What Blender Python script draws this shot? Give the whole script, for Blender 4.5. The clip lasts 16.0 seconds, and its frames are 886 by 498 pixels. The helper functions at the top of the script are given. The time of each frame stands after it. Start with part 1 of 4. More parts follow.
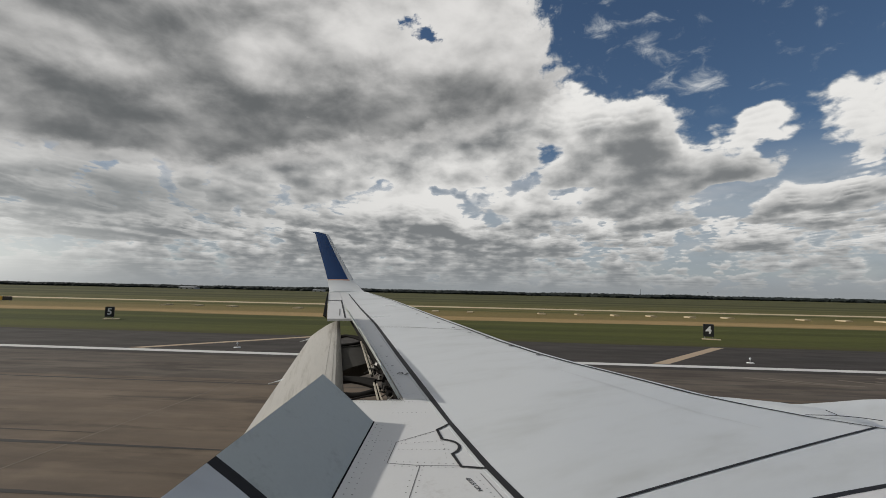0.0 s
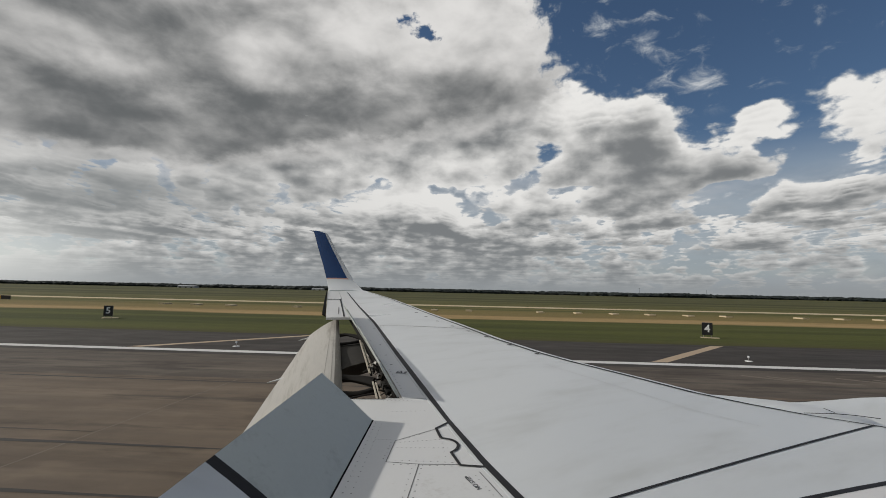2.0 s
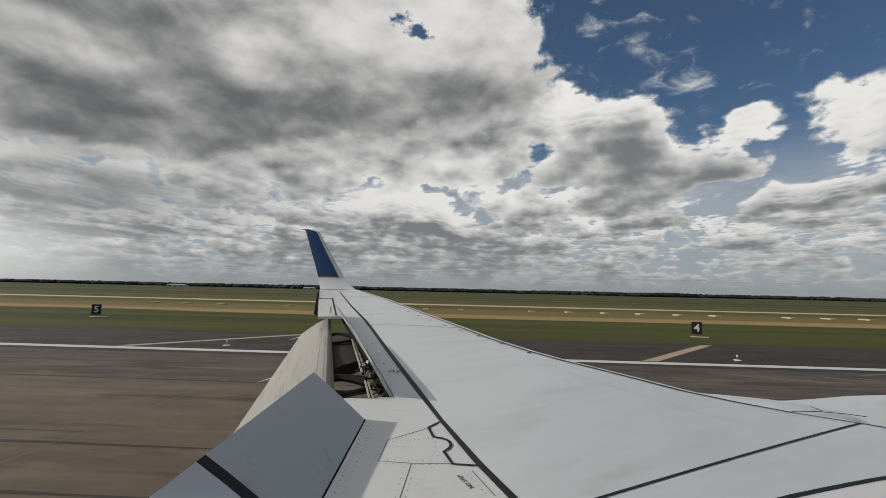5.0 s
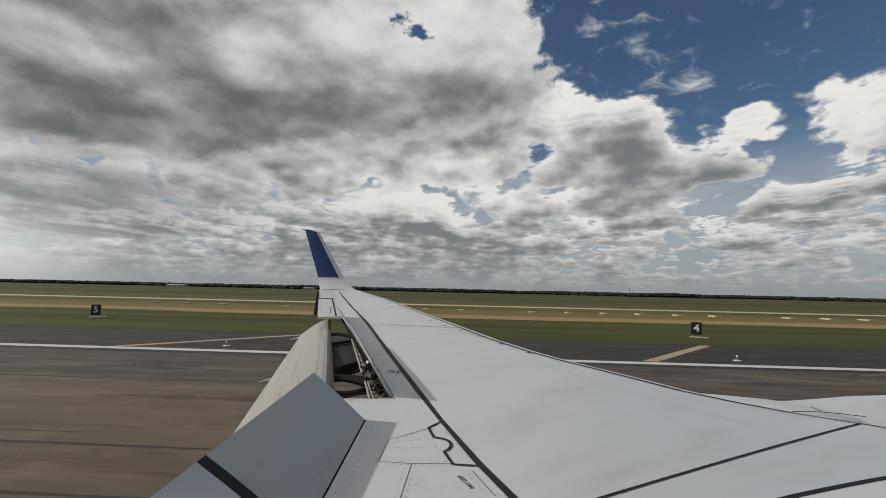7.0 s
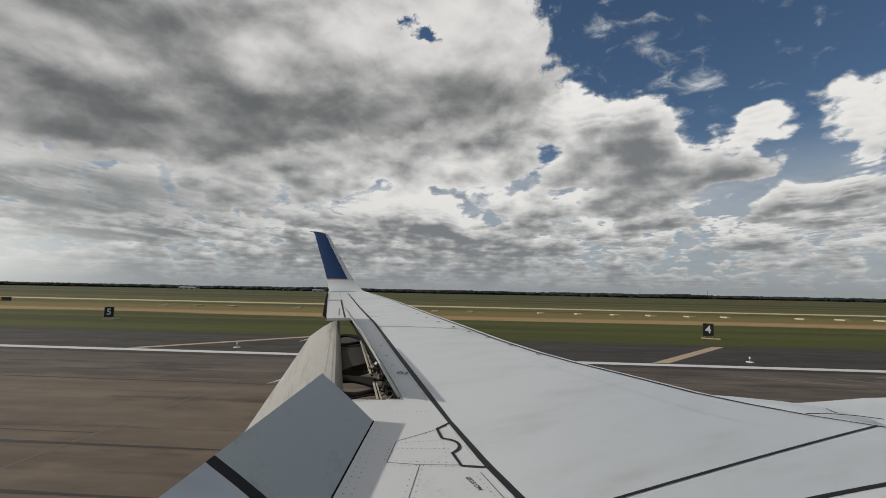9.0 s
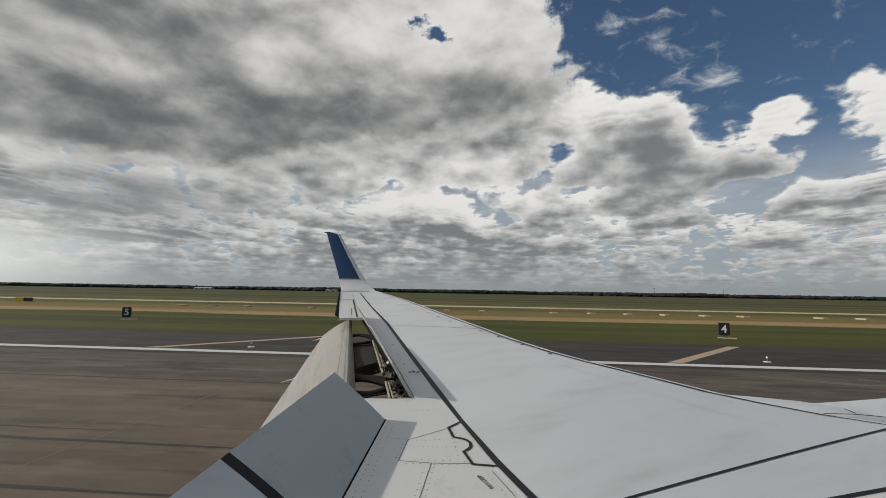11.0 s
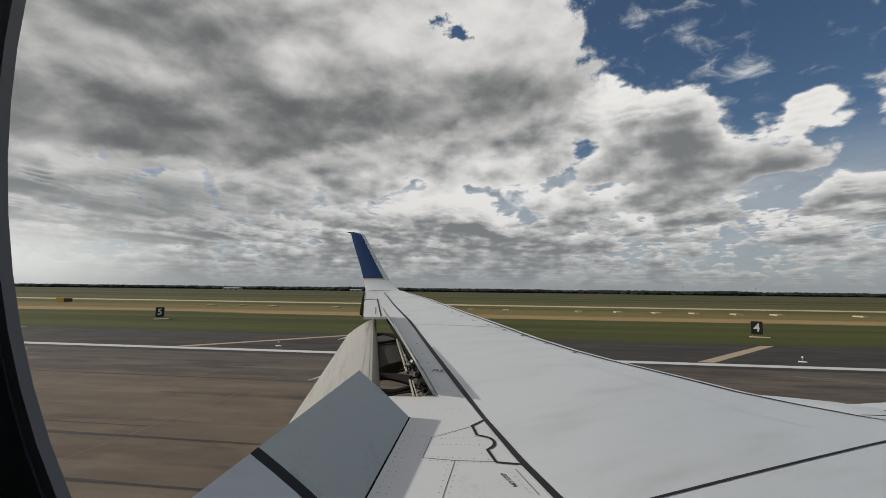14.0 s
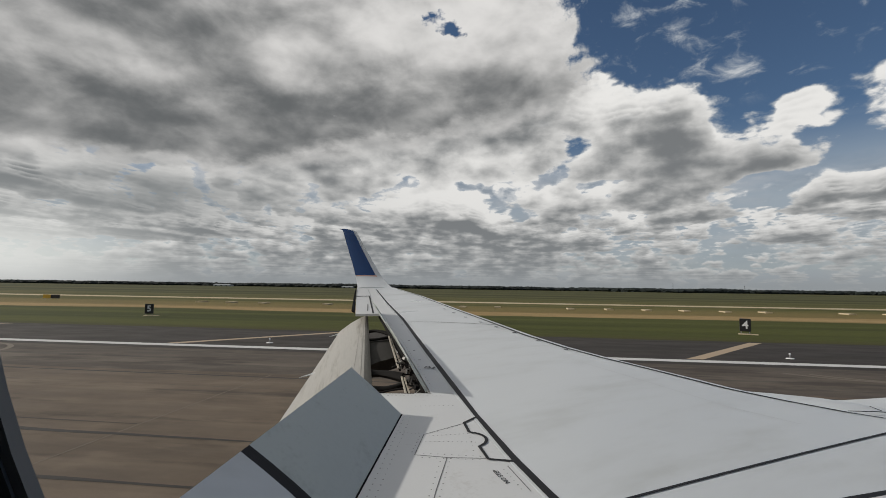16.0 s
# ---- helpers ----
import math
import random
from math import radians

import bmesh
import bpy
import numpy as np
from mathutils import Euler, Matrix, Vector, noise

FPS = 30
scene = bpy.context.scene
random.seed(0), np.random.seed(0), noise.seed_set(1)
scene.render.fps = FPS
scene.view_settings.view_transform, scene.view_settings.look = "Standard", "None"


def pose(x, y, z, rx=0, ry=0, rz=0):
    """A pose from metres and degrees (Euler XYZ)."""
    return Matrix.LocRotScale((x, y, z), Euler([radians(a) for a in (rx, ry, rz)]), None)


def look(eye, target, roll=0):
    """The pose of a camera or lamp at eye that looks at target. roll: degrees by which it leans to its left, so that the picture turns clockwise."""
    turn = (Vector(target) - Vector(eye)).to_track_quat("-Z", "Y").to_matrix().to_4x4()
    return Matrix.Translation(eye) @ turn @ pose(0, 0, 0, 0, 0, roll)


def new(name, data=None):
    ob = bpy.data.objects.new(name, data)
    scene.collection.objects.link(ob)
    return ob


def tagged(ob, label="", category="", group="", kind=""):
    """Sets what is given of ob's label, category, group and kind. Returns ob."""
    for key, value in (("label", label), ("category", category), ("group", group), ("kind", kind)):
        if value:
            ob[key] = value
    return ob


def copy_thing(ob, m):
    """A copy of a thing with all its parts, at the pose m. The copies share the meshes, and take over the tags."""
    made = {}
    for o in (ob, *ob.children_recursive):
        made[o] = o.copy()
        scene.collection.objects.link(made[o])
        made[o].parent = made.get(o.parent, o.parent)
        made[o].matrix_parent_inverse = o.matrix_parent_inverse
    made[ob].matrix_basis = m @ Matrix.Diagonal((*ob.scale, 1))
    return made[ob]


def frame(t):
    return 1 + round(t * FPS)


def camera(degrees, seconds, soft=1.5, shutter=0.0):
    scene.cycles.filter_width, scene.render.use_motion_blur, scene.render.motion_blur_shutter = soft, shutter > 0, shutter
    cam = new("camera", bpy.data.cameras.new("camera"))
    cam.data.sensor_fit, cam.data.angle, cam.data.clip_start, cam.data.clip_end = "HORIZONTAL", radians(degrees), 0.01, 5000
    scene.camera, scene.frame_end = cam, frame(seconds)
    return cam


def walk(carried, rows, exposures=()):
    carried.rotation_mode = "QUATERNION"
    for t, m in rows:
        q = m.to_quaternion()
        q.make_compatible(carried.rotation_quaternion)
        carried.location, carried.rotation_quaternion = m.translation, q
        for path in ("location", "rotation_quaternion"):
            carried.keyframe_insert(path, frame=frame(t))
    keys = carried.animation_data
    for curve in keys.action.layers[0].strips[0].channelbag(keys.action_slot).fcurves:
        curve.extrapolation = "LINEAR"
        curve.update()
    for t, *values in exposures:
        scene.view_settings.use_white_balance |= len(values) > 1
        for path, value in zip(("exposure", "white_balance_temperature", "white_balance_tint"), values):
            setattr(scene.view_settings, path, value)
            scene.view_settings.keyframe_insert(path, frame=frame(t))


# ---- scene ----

# The camera: held by hand at a cabin window, it turns and shifts a few centimetres
cam = camera(86.0, 16.0, soft=0.7)
EYE = 3.75
BANK = 0.33  # degrees by which the aircraft leans to its other side
ROWS = [  # seconds, yaw, pitch, roll, and the eye's shift in the window
    (0.0, 3.98, 4.87, 1.23, -0.000, -0.020, 0.015), (0.5, 3.83, 4.87, 1.22, -0.000, -0.019, 0.015), (1.0, 3.88, 4.88, 1.21, 0.001, -0.020, 0.016),
    (1.5, 3.90, 4.79, 1.19, 0.001, -0.019, 0.015), (2.0, 3.86, 4.72, 1.19, 0.002, -0.018, 0.015), (2.5, 3.83, 4.74, 1.19, 0.002, -0.017, 0.014),
    (3.0, 3.82, 4.72, 1.21, 0.001, -0.016, 0.014), (3.5, 3.60, 4.73, 1.22, 0.001, -0.016, 0.014), (4.0, 3.23, 4.57, 1.23, -0.001, -0.014, 0.014),
    (6.5, 2.82, 4.76, 1.32, -0.011, -0.020, 0.014), (7.0, 2.87, 4.67, 1.30, -0.011, -0.017, 0.014), (7.5, 2.98, 4.74, 1.27, -0.009, -0.017, 0.013),
    (8.0, 3.31, 4.72, 1.22, -0.007, -0.012, 0.010), (8.5, 3.69, 4.75, 1.19, -0.004, -0.011, 0.009), (9.0, 3.93, 4.85, 1.15, -0.001, -0.006, 0.005),
    (11.5, 5.98, 4.73, 0.93, 0.014, -0.022, 0.001), (12.0, 6.68, 4.64, 0.88, 0.016, -0.027, 0.001), (12.5, 7.26, 4.64, 0.84, 0.019, -0.033, 0.001),
    (13.0, 7.72, 4.62, 0.77, 0.022, -0.038, 0.001), (13.5, 7.88, 4.62, 0.72, 0.025, -0.041, 0.000), (14.0, 8.17, 4.64, 0.71, 0.025, -0.041, -0.001),
    (14.5, 8.00, 4.55, 0.73, 0.024, -0.039, -0.001), (15.0, 7.56, 4.55, 0.77, 0.021, -0.036, -0.001), (15.5, 7.27, 4.38, 0.80, 0.019, -0.034, -0.001),
    (16.0, 7.22, 4.30, 0.82, 0.019, -0.031, -0.001),
]
walk(cam, [(t, pose(ex, ey, EYE + ez, 0, 0, yaw) @ pose(0, 0, 0, 90 + pitch + BANK) @ pose(0, 0, 0, 0, 0, roll)) for t, yaw, pitch, roll, ex, ey, ez in ROWS])


# ---------------------------------------------------------------- node helpers
class Net:
    """Small expression builder over a node tree."""

    def __init__(self, tree):
        self.tree = tree

    def node(self, kind):
        return self.tree.nodes.new(kind)

    def put(self, socket, value):
        if isinstance(value, bpy.types.NodeSocket):
            self.tree.links.new(value, socket)
        elif value is not None:
            socket.default_value = value

    def m(self, op, a, b=None, c=None, clamp=False):
        n = self.node("ShaderNodeMath")
        n.operation, n.use_clamp = op, clamp
        for s, v in zip(n.inputs, (a, b, c)):
            self.put(s, v)
        return n.outputs[0]

    def add(self, *xs):
        r = xs[0]
        for x in xs[1:]:
            r = self.m("ADD", r, x)
        return r

    def mul(self, a, b):
        return self.m("MULTIPLY", a, b)

    def step(self, x, lo, hi, to0=0.0, to1=1.0):
        n = self.node("ShaderNodeMapRange")
        n.interpolation_type = "SMOOTHSTEP"
        for s, v in zip(n.inputs[:5], (x, lo, hi, to0, to1)):
            self.put(s, v)
        return n.outputs[0]

    def xyz(self, x, y, z):
        n = self.node("ShaderNodeCombineXYZ")
        for s, v in zip(n.inputs, (x, y, z)):
            self.put(s, v)
        return n.outputs[0]

    def split(self, v):
        n = self.node("ShaderNodeSeparateXYZ")
        self.put(n.inputs[0], v)
        return n.outputs

    def noise(self, vec, scale, detail=4.0, rough=0.55, distortion=0.0):
        n = self.node("ShaderNodeTexNoise")
        self.put(n.inputs["Vector"], vec)
        for k, v in (("Scale", scale), ("Detail", detail), ("Roughness", rough), ("Distortion", distortion)):
            n.inputs[k].default_value = v
        return n.outputs["Fac"]

    def mix(self, fac, a, b):
        n = self.node("ShaderNodeMix")
        n.data_type = "RGBA"
        self.put(n.inputs[0], fac)
        for s, v in zip((n.inputs[6], n.inputs[7]), (a, b)):
            self.put(s, (*v, 1) if isinstance(v, tuple) and len(v) == 3 else v)
        return n.outputs[2]

    def scaled(self, vec, x, y, z, turn=0.0):
        """Coordinates turned about z, then stretched."""
        if turn:
            r = self.node("ShaderNodeMapping")
            self.put(r.inputs[0], vec)
            r.inputs["Rotation"].default_value = (0, 0, radians(turn))
            vec = r.outputs[0]
        n = self.node("ShaderNodeMapping")
        self.put(n.inputs[0], vec)
        n.inputs["Scale"].default_value = (x, y, z)
        return n.outputs[0]


# ---------------------------------------------------------------- sky and sun
SUN_AZ, SUN_EL = -86.0, 27.0  # degrees: azimuth from +Y towards +X, elevation
world = bpy.data.worlds.new("sky")
scene.world = world
world.use_nodes = True
world.node_tree.nodes.clear()
k = Net(world.node_tree)
way = k.node("ShaderNodeTexCoord").outputs["Generated"]
dx, dy, dz = k.split(way)
level = k.m("SQRT", k.add(k.mul(dx, dx), k.mul(dy, dy)))
azim = k.mul(k.m("ARCTAN2", dx, dy), 57.2958)
elev = k.mul(k.m("ARCTAN2", dz, level), 57.2958)


def patch(a, e, wa, we, soft=0.85):
    """A soft oval of the sky round azimuth a and elevation e."""
    u = k.mul(k.m("SUBTRACT", azim, a), 1.0 / wa)
    v = k.mul(k.m("SUBTRACT", elev, e), 1.0 / we)
    r = k.add(k.mul(u, u), k.mul(v, v))
    return k.m("EXPONENT", k.mul(r, -soft))


def fbm(wide, tall, seed, detail=7.0, rough=0.55, warp=0.0):
    """Noise over azimuth and elevation with features of that many degrees."""
    return k.noise(k.xyz(k.mul(azim, 1.0 / wide), k.mul(elev, 1.0 / tall), seed), 1.0, detail, rough, warp)


def centred(n):
    return k.m("SUBTRACT", n, 0.5)


HAZE = (0.300, 0.322, 0.336)
WHITE, GREY = (0.95, 0.935, 0.905), (0.190, 0.199, 0.205)
# a layer of heap clouds, in units of the height of its base
low = k.m("MAXIMUM", dz, 0.012)
flat_x, flat_y = k.m("DIVIDE", dx, low), k.m("DIVIDE", dy, low)
# the large heaps beside the open blue: azimuth, distance, width, depth, gain
HEAPS = ((17.0, 3.75, 0.46, 0.6, 0.15), (24.0, 4.3, 0.55, 0.5, 0.10), (28.0, 4.5, 0.60, 0.40, 0.16), (33.0, 4.6, 0.40, 0.40, 0.09), (42.0, 4.4, 0.42, 0.5, 0.14), (6.0, 4.2, 0.7, 0.6, 0.08), (-6.0, 4.3, 0.9, 0.6, 0.06))


def heap_group():
    """A node group: how dense the heaps are at one height, along the way looked."""
    tree = bpy.data.node_groups.new("heap_density", "ShaderNodeTree")
    for name in ("u", "v", "azimuth", "elevation", "height"):
        tree.interface.new_socket(name, in_out="INPUT", socket_type="NodeSocketFloat")
    tree.interface.new_socket("density", in_out="OUTPUT", socket_type="NodeSocketFloat")
    g = Net(tree)
    u, v, az, el, h = g.node("NodeGroupInput").outputs[:5]
    u, v = g.mul(u, h), g.mul(v, h)
    base_el = g.m("DIVIDE", el, h)
    away = g.m("SQRT", g.add(g.mul(u, u), g.mul(v, v)))
    body = g.noise(g.xyz(g.mul(u, 1.15), g.mul(v, 0.50), g.add(g.mul(h, 1.5), 3.1)), 1.0, 2.0, 0.5, 0.1)
    d = g.mul(g.add(body, -0.5), g.step(el, 2.5, 7.0))
    d = g.add(d, g.mul(g.add(g.noise(g.xyz(g.mul(az, 0.20), g.mul(base_el, 0.36), g.mul(h, 0.6)), 1.0, 1.5), -0.5), 0.50))
    d = g.add(d, g.mul(g.mul(g.add(g.noise(g.xyz(g.mul(az, 0.40), g.mul(base_el, 1.05), g.mul(h, 0.6)), 1.0, 1.5), -0.5), g.step(el, 15.0, 8.0)), 0.46))
    d = g.add(d, g.mul(g.add(g.noise(g.xyz(u, v, 7.7), 0.42, 2.0, 0.5), -0.5), 0.30))
    d = g.add(d, g.mul(g.mul(g.step(away, 3.05, 2.55), g.step(az, 4.0, 10.0)), -0.40))
    d = g.add(d, g.step(away, 4.0, 9.0, 0.0, 0.07), g.mul(g.step(az, 13.0, 5.0), 0.05), g.mul(g.step(az, 24.0, 30.0), -0.05))
    for turn, r, wide, deep, gain in HEAPS:
        s, c = math.sin(radians(turn)), math.cos(radians(turn))
        across = g.mul(g.add(g.mul(u, c), g.mul(v, -s)), 1.0 / wide)
        along = g.mul(g.add(g.mul(u, s), g.mul(v, c), -r), 1.0 / deep)
        d = g.add(d, g.mul(g.m("EXPONENT", g.mul(g.add(g.mul(across, across), g.mul(along, along)), -1.0)), gain))
    g.put(g.node("NodeGroupOutput").inputs[0], d)
    return tree


HEAP_DENSITY = heap_group()


def layer(h):
    n = k.node("ShaderNodeGroup")
    n.node_tree = HEAP_DENSITY
    for socket, value in zip(n.inputs, (flat_x, flat_y, azim, elev, h)):
        k.put(socket, value)
    return n.outputs[0]


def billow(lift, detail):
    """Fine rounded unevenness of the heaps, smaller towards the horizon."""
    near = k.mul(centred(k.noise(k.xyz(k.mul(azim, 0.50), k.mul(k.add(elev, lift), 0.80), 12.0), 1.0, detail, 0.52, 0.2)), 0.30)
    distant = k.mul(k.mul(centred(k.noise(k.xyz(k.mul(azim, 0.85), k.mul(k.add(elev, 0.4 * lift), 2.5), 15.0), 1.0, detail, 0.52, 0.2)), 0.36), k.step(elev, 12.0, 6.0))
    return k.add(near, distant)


gaps = k.add(k.mul(patch(30.5, 14.9, 2.6, 1.0), -0.20), k.mul(patch(10.0, 16.4, 2.8, 1.2), -0.11), k.mul(patch(4.0, 8.6, 4.0, 0.7), -0.10), k.mul(patch(-18.4, 13.4, 1.5, 0.6), -0.12), k.mul(patch(37.0, 12.0, 6.0, 1.2), -0.16))
reach = k.m("SQRT", k.add(k.mul(flat_x, flat_x), k.mul(flat_y, flat_y)))
far_away = k.m("SUBTRACT", 1.0, k.m("EXPONENT", k.mul(reach, -1.0 / 30.0)))
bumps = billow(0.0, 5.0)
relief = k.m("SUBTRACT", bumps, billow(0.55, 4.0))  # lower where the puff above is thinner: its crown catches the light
veil_thin = k.step(k.add(fbm(14.0, 3.5, 33.0, 7.0, 0.58), k.mul(k.step(azim, 22.0, 0.0), 0.10)), 0.36, 0.66, 0.0, 0.80)
colour, cover = k.mix(k.step(fbm(6.0, 2.4, 45.0, 9.0, 0.56), 0.36, 0.64), (0.30, 0.33, 0.36), (0.56, 0.57, 0.58)), k.mul(veil_thin, k.step(elev, 18.0, 11.0))
base_shade = k.add(gaps, bumps, k.mul(patch(-10.0, 11.5, 20.0, 4.0), 0.045))
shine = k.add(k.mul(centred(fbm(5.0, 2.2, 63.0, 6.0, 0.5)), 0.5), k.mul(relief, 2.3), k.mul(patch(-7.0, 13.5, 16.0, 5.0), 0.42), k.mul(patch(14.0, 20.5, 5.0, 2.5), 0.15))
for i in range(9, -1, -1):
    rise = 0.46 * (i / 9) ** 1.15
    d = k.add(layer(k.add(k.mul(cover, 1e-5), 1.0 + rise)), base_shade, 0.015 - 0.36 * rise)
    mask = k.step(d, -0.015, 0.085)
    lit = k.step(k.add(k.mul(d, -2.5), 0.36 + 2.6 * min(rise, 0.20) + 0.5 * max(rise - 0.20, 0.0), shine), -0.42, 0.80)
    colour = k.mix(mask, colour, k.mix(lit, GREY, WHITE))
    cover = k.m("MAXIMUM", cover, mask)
state = (k.mix(far_away, k.mix(cover, (0.40, 0.455, 0.505), colour), HAZE), k.m("MAXIMUM", cover, k.step(elev, 18.0, 8.5, 0.0, 0.84)))
state = (state[0], k.m("MAXIMUM", state[1], k.step(elev, 5.0, 1.5)))
# wisps in the open blue
wisp = k.mul(k.step(k.add(fbm(3.4, 2.0, 81.0, 8.0, 0.60, 0.4), k.mul(patch(24.0, 22.6, 4.0, 1.1), 0.24), k.mul(patch(19.5, 26.5, 1.6, 1.8), 0.22), k.mul(patch(14.5, 29.0, 2.2, 0.8), 0.22)), 0.55, 0.86), k.step(elev, 18.0, 21.0))
state = (k.mix(wisp, state[0], (0.66, 0.68, 0.70)), k.m("MAXIMUM", state[1], k.mul(wisp, 0.85)))
# the heavy deck with its ragged bright rim; its lower edge climbs towards the open blue
ragged, ragged2 = fbm(3.6, 3.0, 9.0, 9.0, 0.60), fbm(7.0, 4.0, 21.0, 8.0, 0.55)
az_r = k.add(azim, k.mul(centred(ragged), 15.0), k.mul(k.m("SUBTRACT", elev, 24.0), 0.35))
hem = k.m("MAXIMUM", k.add(k.mul(azim, 0.215), 19.0), 11.6)
above = k.add(elev, k.mul(hem, -1.0), k.mul(centred(ragged2), 7.0))
hole = k.step(k.add(k.mul(fbm(1.8, 1.2, 91.0, 7.0, 0.6), 1.3), k.mul(patch(-9.0, 30.7, 2.4, 0.8), 0.40), k.mul(patch(-7.0, 29.6, 1.8, 0.8), 0.38), k.mul(patch(-5.3, 28.8, 1.6, 0.6), 0.30)), 0.92, 1.16)
deck = k.mul(k.mul(k.step(az_r, 11.8, 9.2), k.step(above, -0.9, 1.5)), k.m("SUBTRACT", 1.0, hole))
big, fine = fbm(13.0, 7.0, 1.3, 3.0, 0.5), fbm(6.5, 3.8, 4.6, 10.0, 0.57, 0.15)
over = k.noise(k.xyz(k.mul(azim, 1.0 / 6.5), k.mul(k.add(elev, 1.2), 1.0 / 3.8), 4.6), 1.0, 6.0, 0.5, 0.15)
keel = k.mul(k.mul(k.step(above, 0.4, 2.6), k.step(above, 10.5, 5.0)), k.step(azim, 9.0, -14.0, 0.35, 1.0))
heavy = k.add(k.mul(keel, 0.58), k.mul(patch(-38.0, 26.0, 17.0, 7.0), 0.56), k.mul(patch(-4.0, 29.0, 11.0, 6.0), -0.34), k.mul(patch(-42.0, 20.8, 3.5, 1.2), -0.25), k.mul(patch(-27.0, 26.0, 3.0, 3.0), -0.22), 0.11, k.mul(k.step(az_r, 11.0, 6.0), 0.20), k.mul(patch(2.0, 22.5, 8.0, 3.0), 0.26))
dark = k.step(k.add(heavy, k.mul(centred(big), 0.8), k.mul(centred(fine), 1.15), k.mul(k.m("SUBTRACT", over, fine), 1.7)), -0.30, 1.34)
clear_round_hole = k.m("MINIMUM", k.mul(patch(-7.5, 29.8, 6.0, 3.0), 2.0), 1.0)
state = (k.mix(deck, state[0], k.mix(dark, (0.82, 0.805, 0.785), (0.142, 0.150, 0.154))), k.m("MAXIMUM", k.mul(state[1], k.m("SUBTRACT", 1.0, clear_round_hole)), deck))
# a greyer belt under the deck, and light breaking through low in the west
belt = k.mul(patch(-40.0, 9.3, 16.0, 2.8), k.step(fbm(11.0, 2.2, 57.0, 7.0, 0.55), 0.28, 0.58, 0.35, 0.82))
state = (k.mix(belt, state[0], (0.235, 0.25, 0.255)), k.m("MAXIMUM", state[1], belt))
glow = k.mul(patch(-51.0, 2.6, 9.5, 3.4), 0.90)
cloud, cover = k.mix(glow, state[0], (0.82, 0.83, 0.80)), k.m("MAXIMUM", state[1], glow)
sky_tex = k.node("ShaderNodeTexSky")
sky_tex.sky_type, sky_tex.sun_disc = "NISHITA", False
sky_tex.sun_elevation, sky_tex.sun_rotation = radians(SUN_EL), radians(SUN_AZ)
sky_tex.air_density, sky_tex.dust_density, sky_tex.ozone_density = 1.0, 0.1, 4.0
clear = k.node("ShaderNodeBackground")
k.put(clear.inputs[0], sky_tex.outputs[0])
clear.inputs[1].default_value = 0.060
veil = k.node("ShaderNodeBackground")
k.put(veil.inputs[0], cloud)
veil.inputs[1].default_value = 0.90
both = k.node("ShaderNodeMixShader")
k.put(both.inputs[0], cover)
k.tree.links.new(clear.outputs[0], both.inputs[1])
k.tree.links.new(veil.outputs[0], both.inputs[2])
k.tree.links.new(both.outputs[0], k.node("ShaderNodeOutputWorld").inputs[0])

sun_data = bpy.data.lights.new("sun", "SUN")
sun_data.energy, sun_data.angle, sun_data.color = 2.6, radians(1.0), (1.0, 0.95, 0.88)
sun = new("sun", sun_data)
a, e = radians(SUN_AZ), radians(SUN_EL)
sun.matrix_world = look((math.sin(a) * math.cos(e) * 50, math.cos(a) * math.cos(e) * 50, math.sin(e) * 50), (0, 0, 0))
scene.view_settings.exposure = 0.0


# ---------------------------------------------------------------- materials
def material(name, colour, rough=0.5, metal=0.0, vary=0.12, scale=3.0, stretch=(1, 1, 1), fine=40.0, bump=0.0, tint=None, tint_at=(0.5, 0.75), coat=0.0, turn=0.0, gloss=0.5):
    """A surface with variation at two scales; tint is a second colour in patches: wear, dirt, or the wing's painted sky
    reflections.
    """
    mat = bpy.data.materials.new(name)
    mat.use_nodes = True
    n = Net(mat.node_tree)
    bsdf = mat.node_tree.nodes["Principled BSDF"]
    at = n.scaled(n.node("ShaderNodeTexCoord").outputs["Object"], *stretch, turn)
    large, small = n.noise(at, scale, 5.0), n.noise(at, fine, 3.0)
    col = n.mix(n.add(n.mul(large, 0.65), n.mul(small, 0.35)), tuple(c * (1 - vary) for c in colour), tuple(min(1, c * (1 + vary)) for c in colour))
    if tint:
        col = n.mix(n.step(n.add(n.mul(large, 0.7), n.mul(small, 0.3)), *tint_at), col, tint)
    n.put(bsdf.inputs["Base Color"], col)
    n.put(bsdf.inputs["Roughness"], n.step(large, 0.2, 0.8, max(0.05, rough - 0.08), min(1, rough + 0.08)))
    bsdf.inputs["Metallic"].default_value = metal
    bsdf.inputs["Coat Weight"].default_value = coat
    bsdf.inputs["Specular IOR Level"].default_value = gloss
    if bump:
        b = n.node("ShaderNodeBump")
        b.inputs["Strength"].default_value, b.inputs["Distance"].default_value = bump, 0.02
        n.put(b.inputs["Height"], n.add(small, large))
        n.tree.links.new(b.outputs[0], bsdf.inputs["Normal"])
    return mat


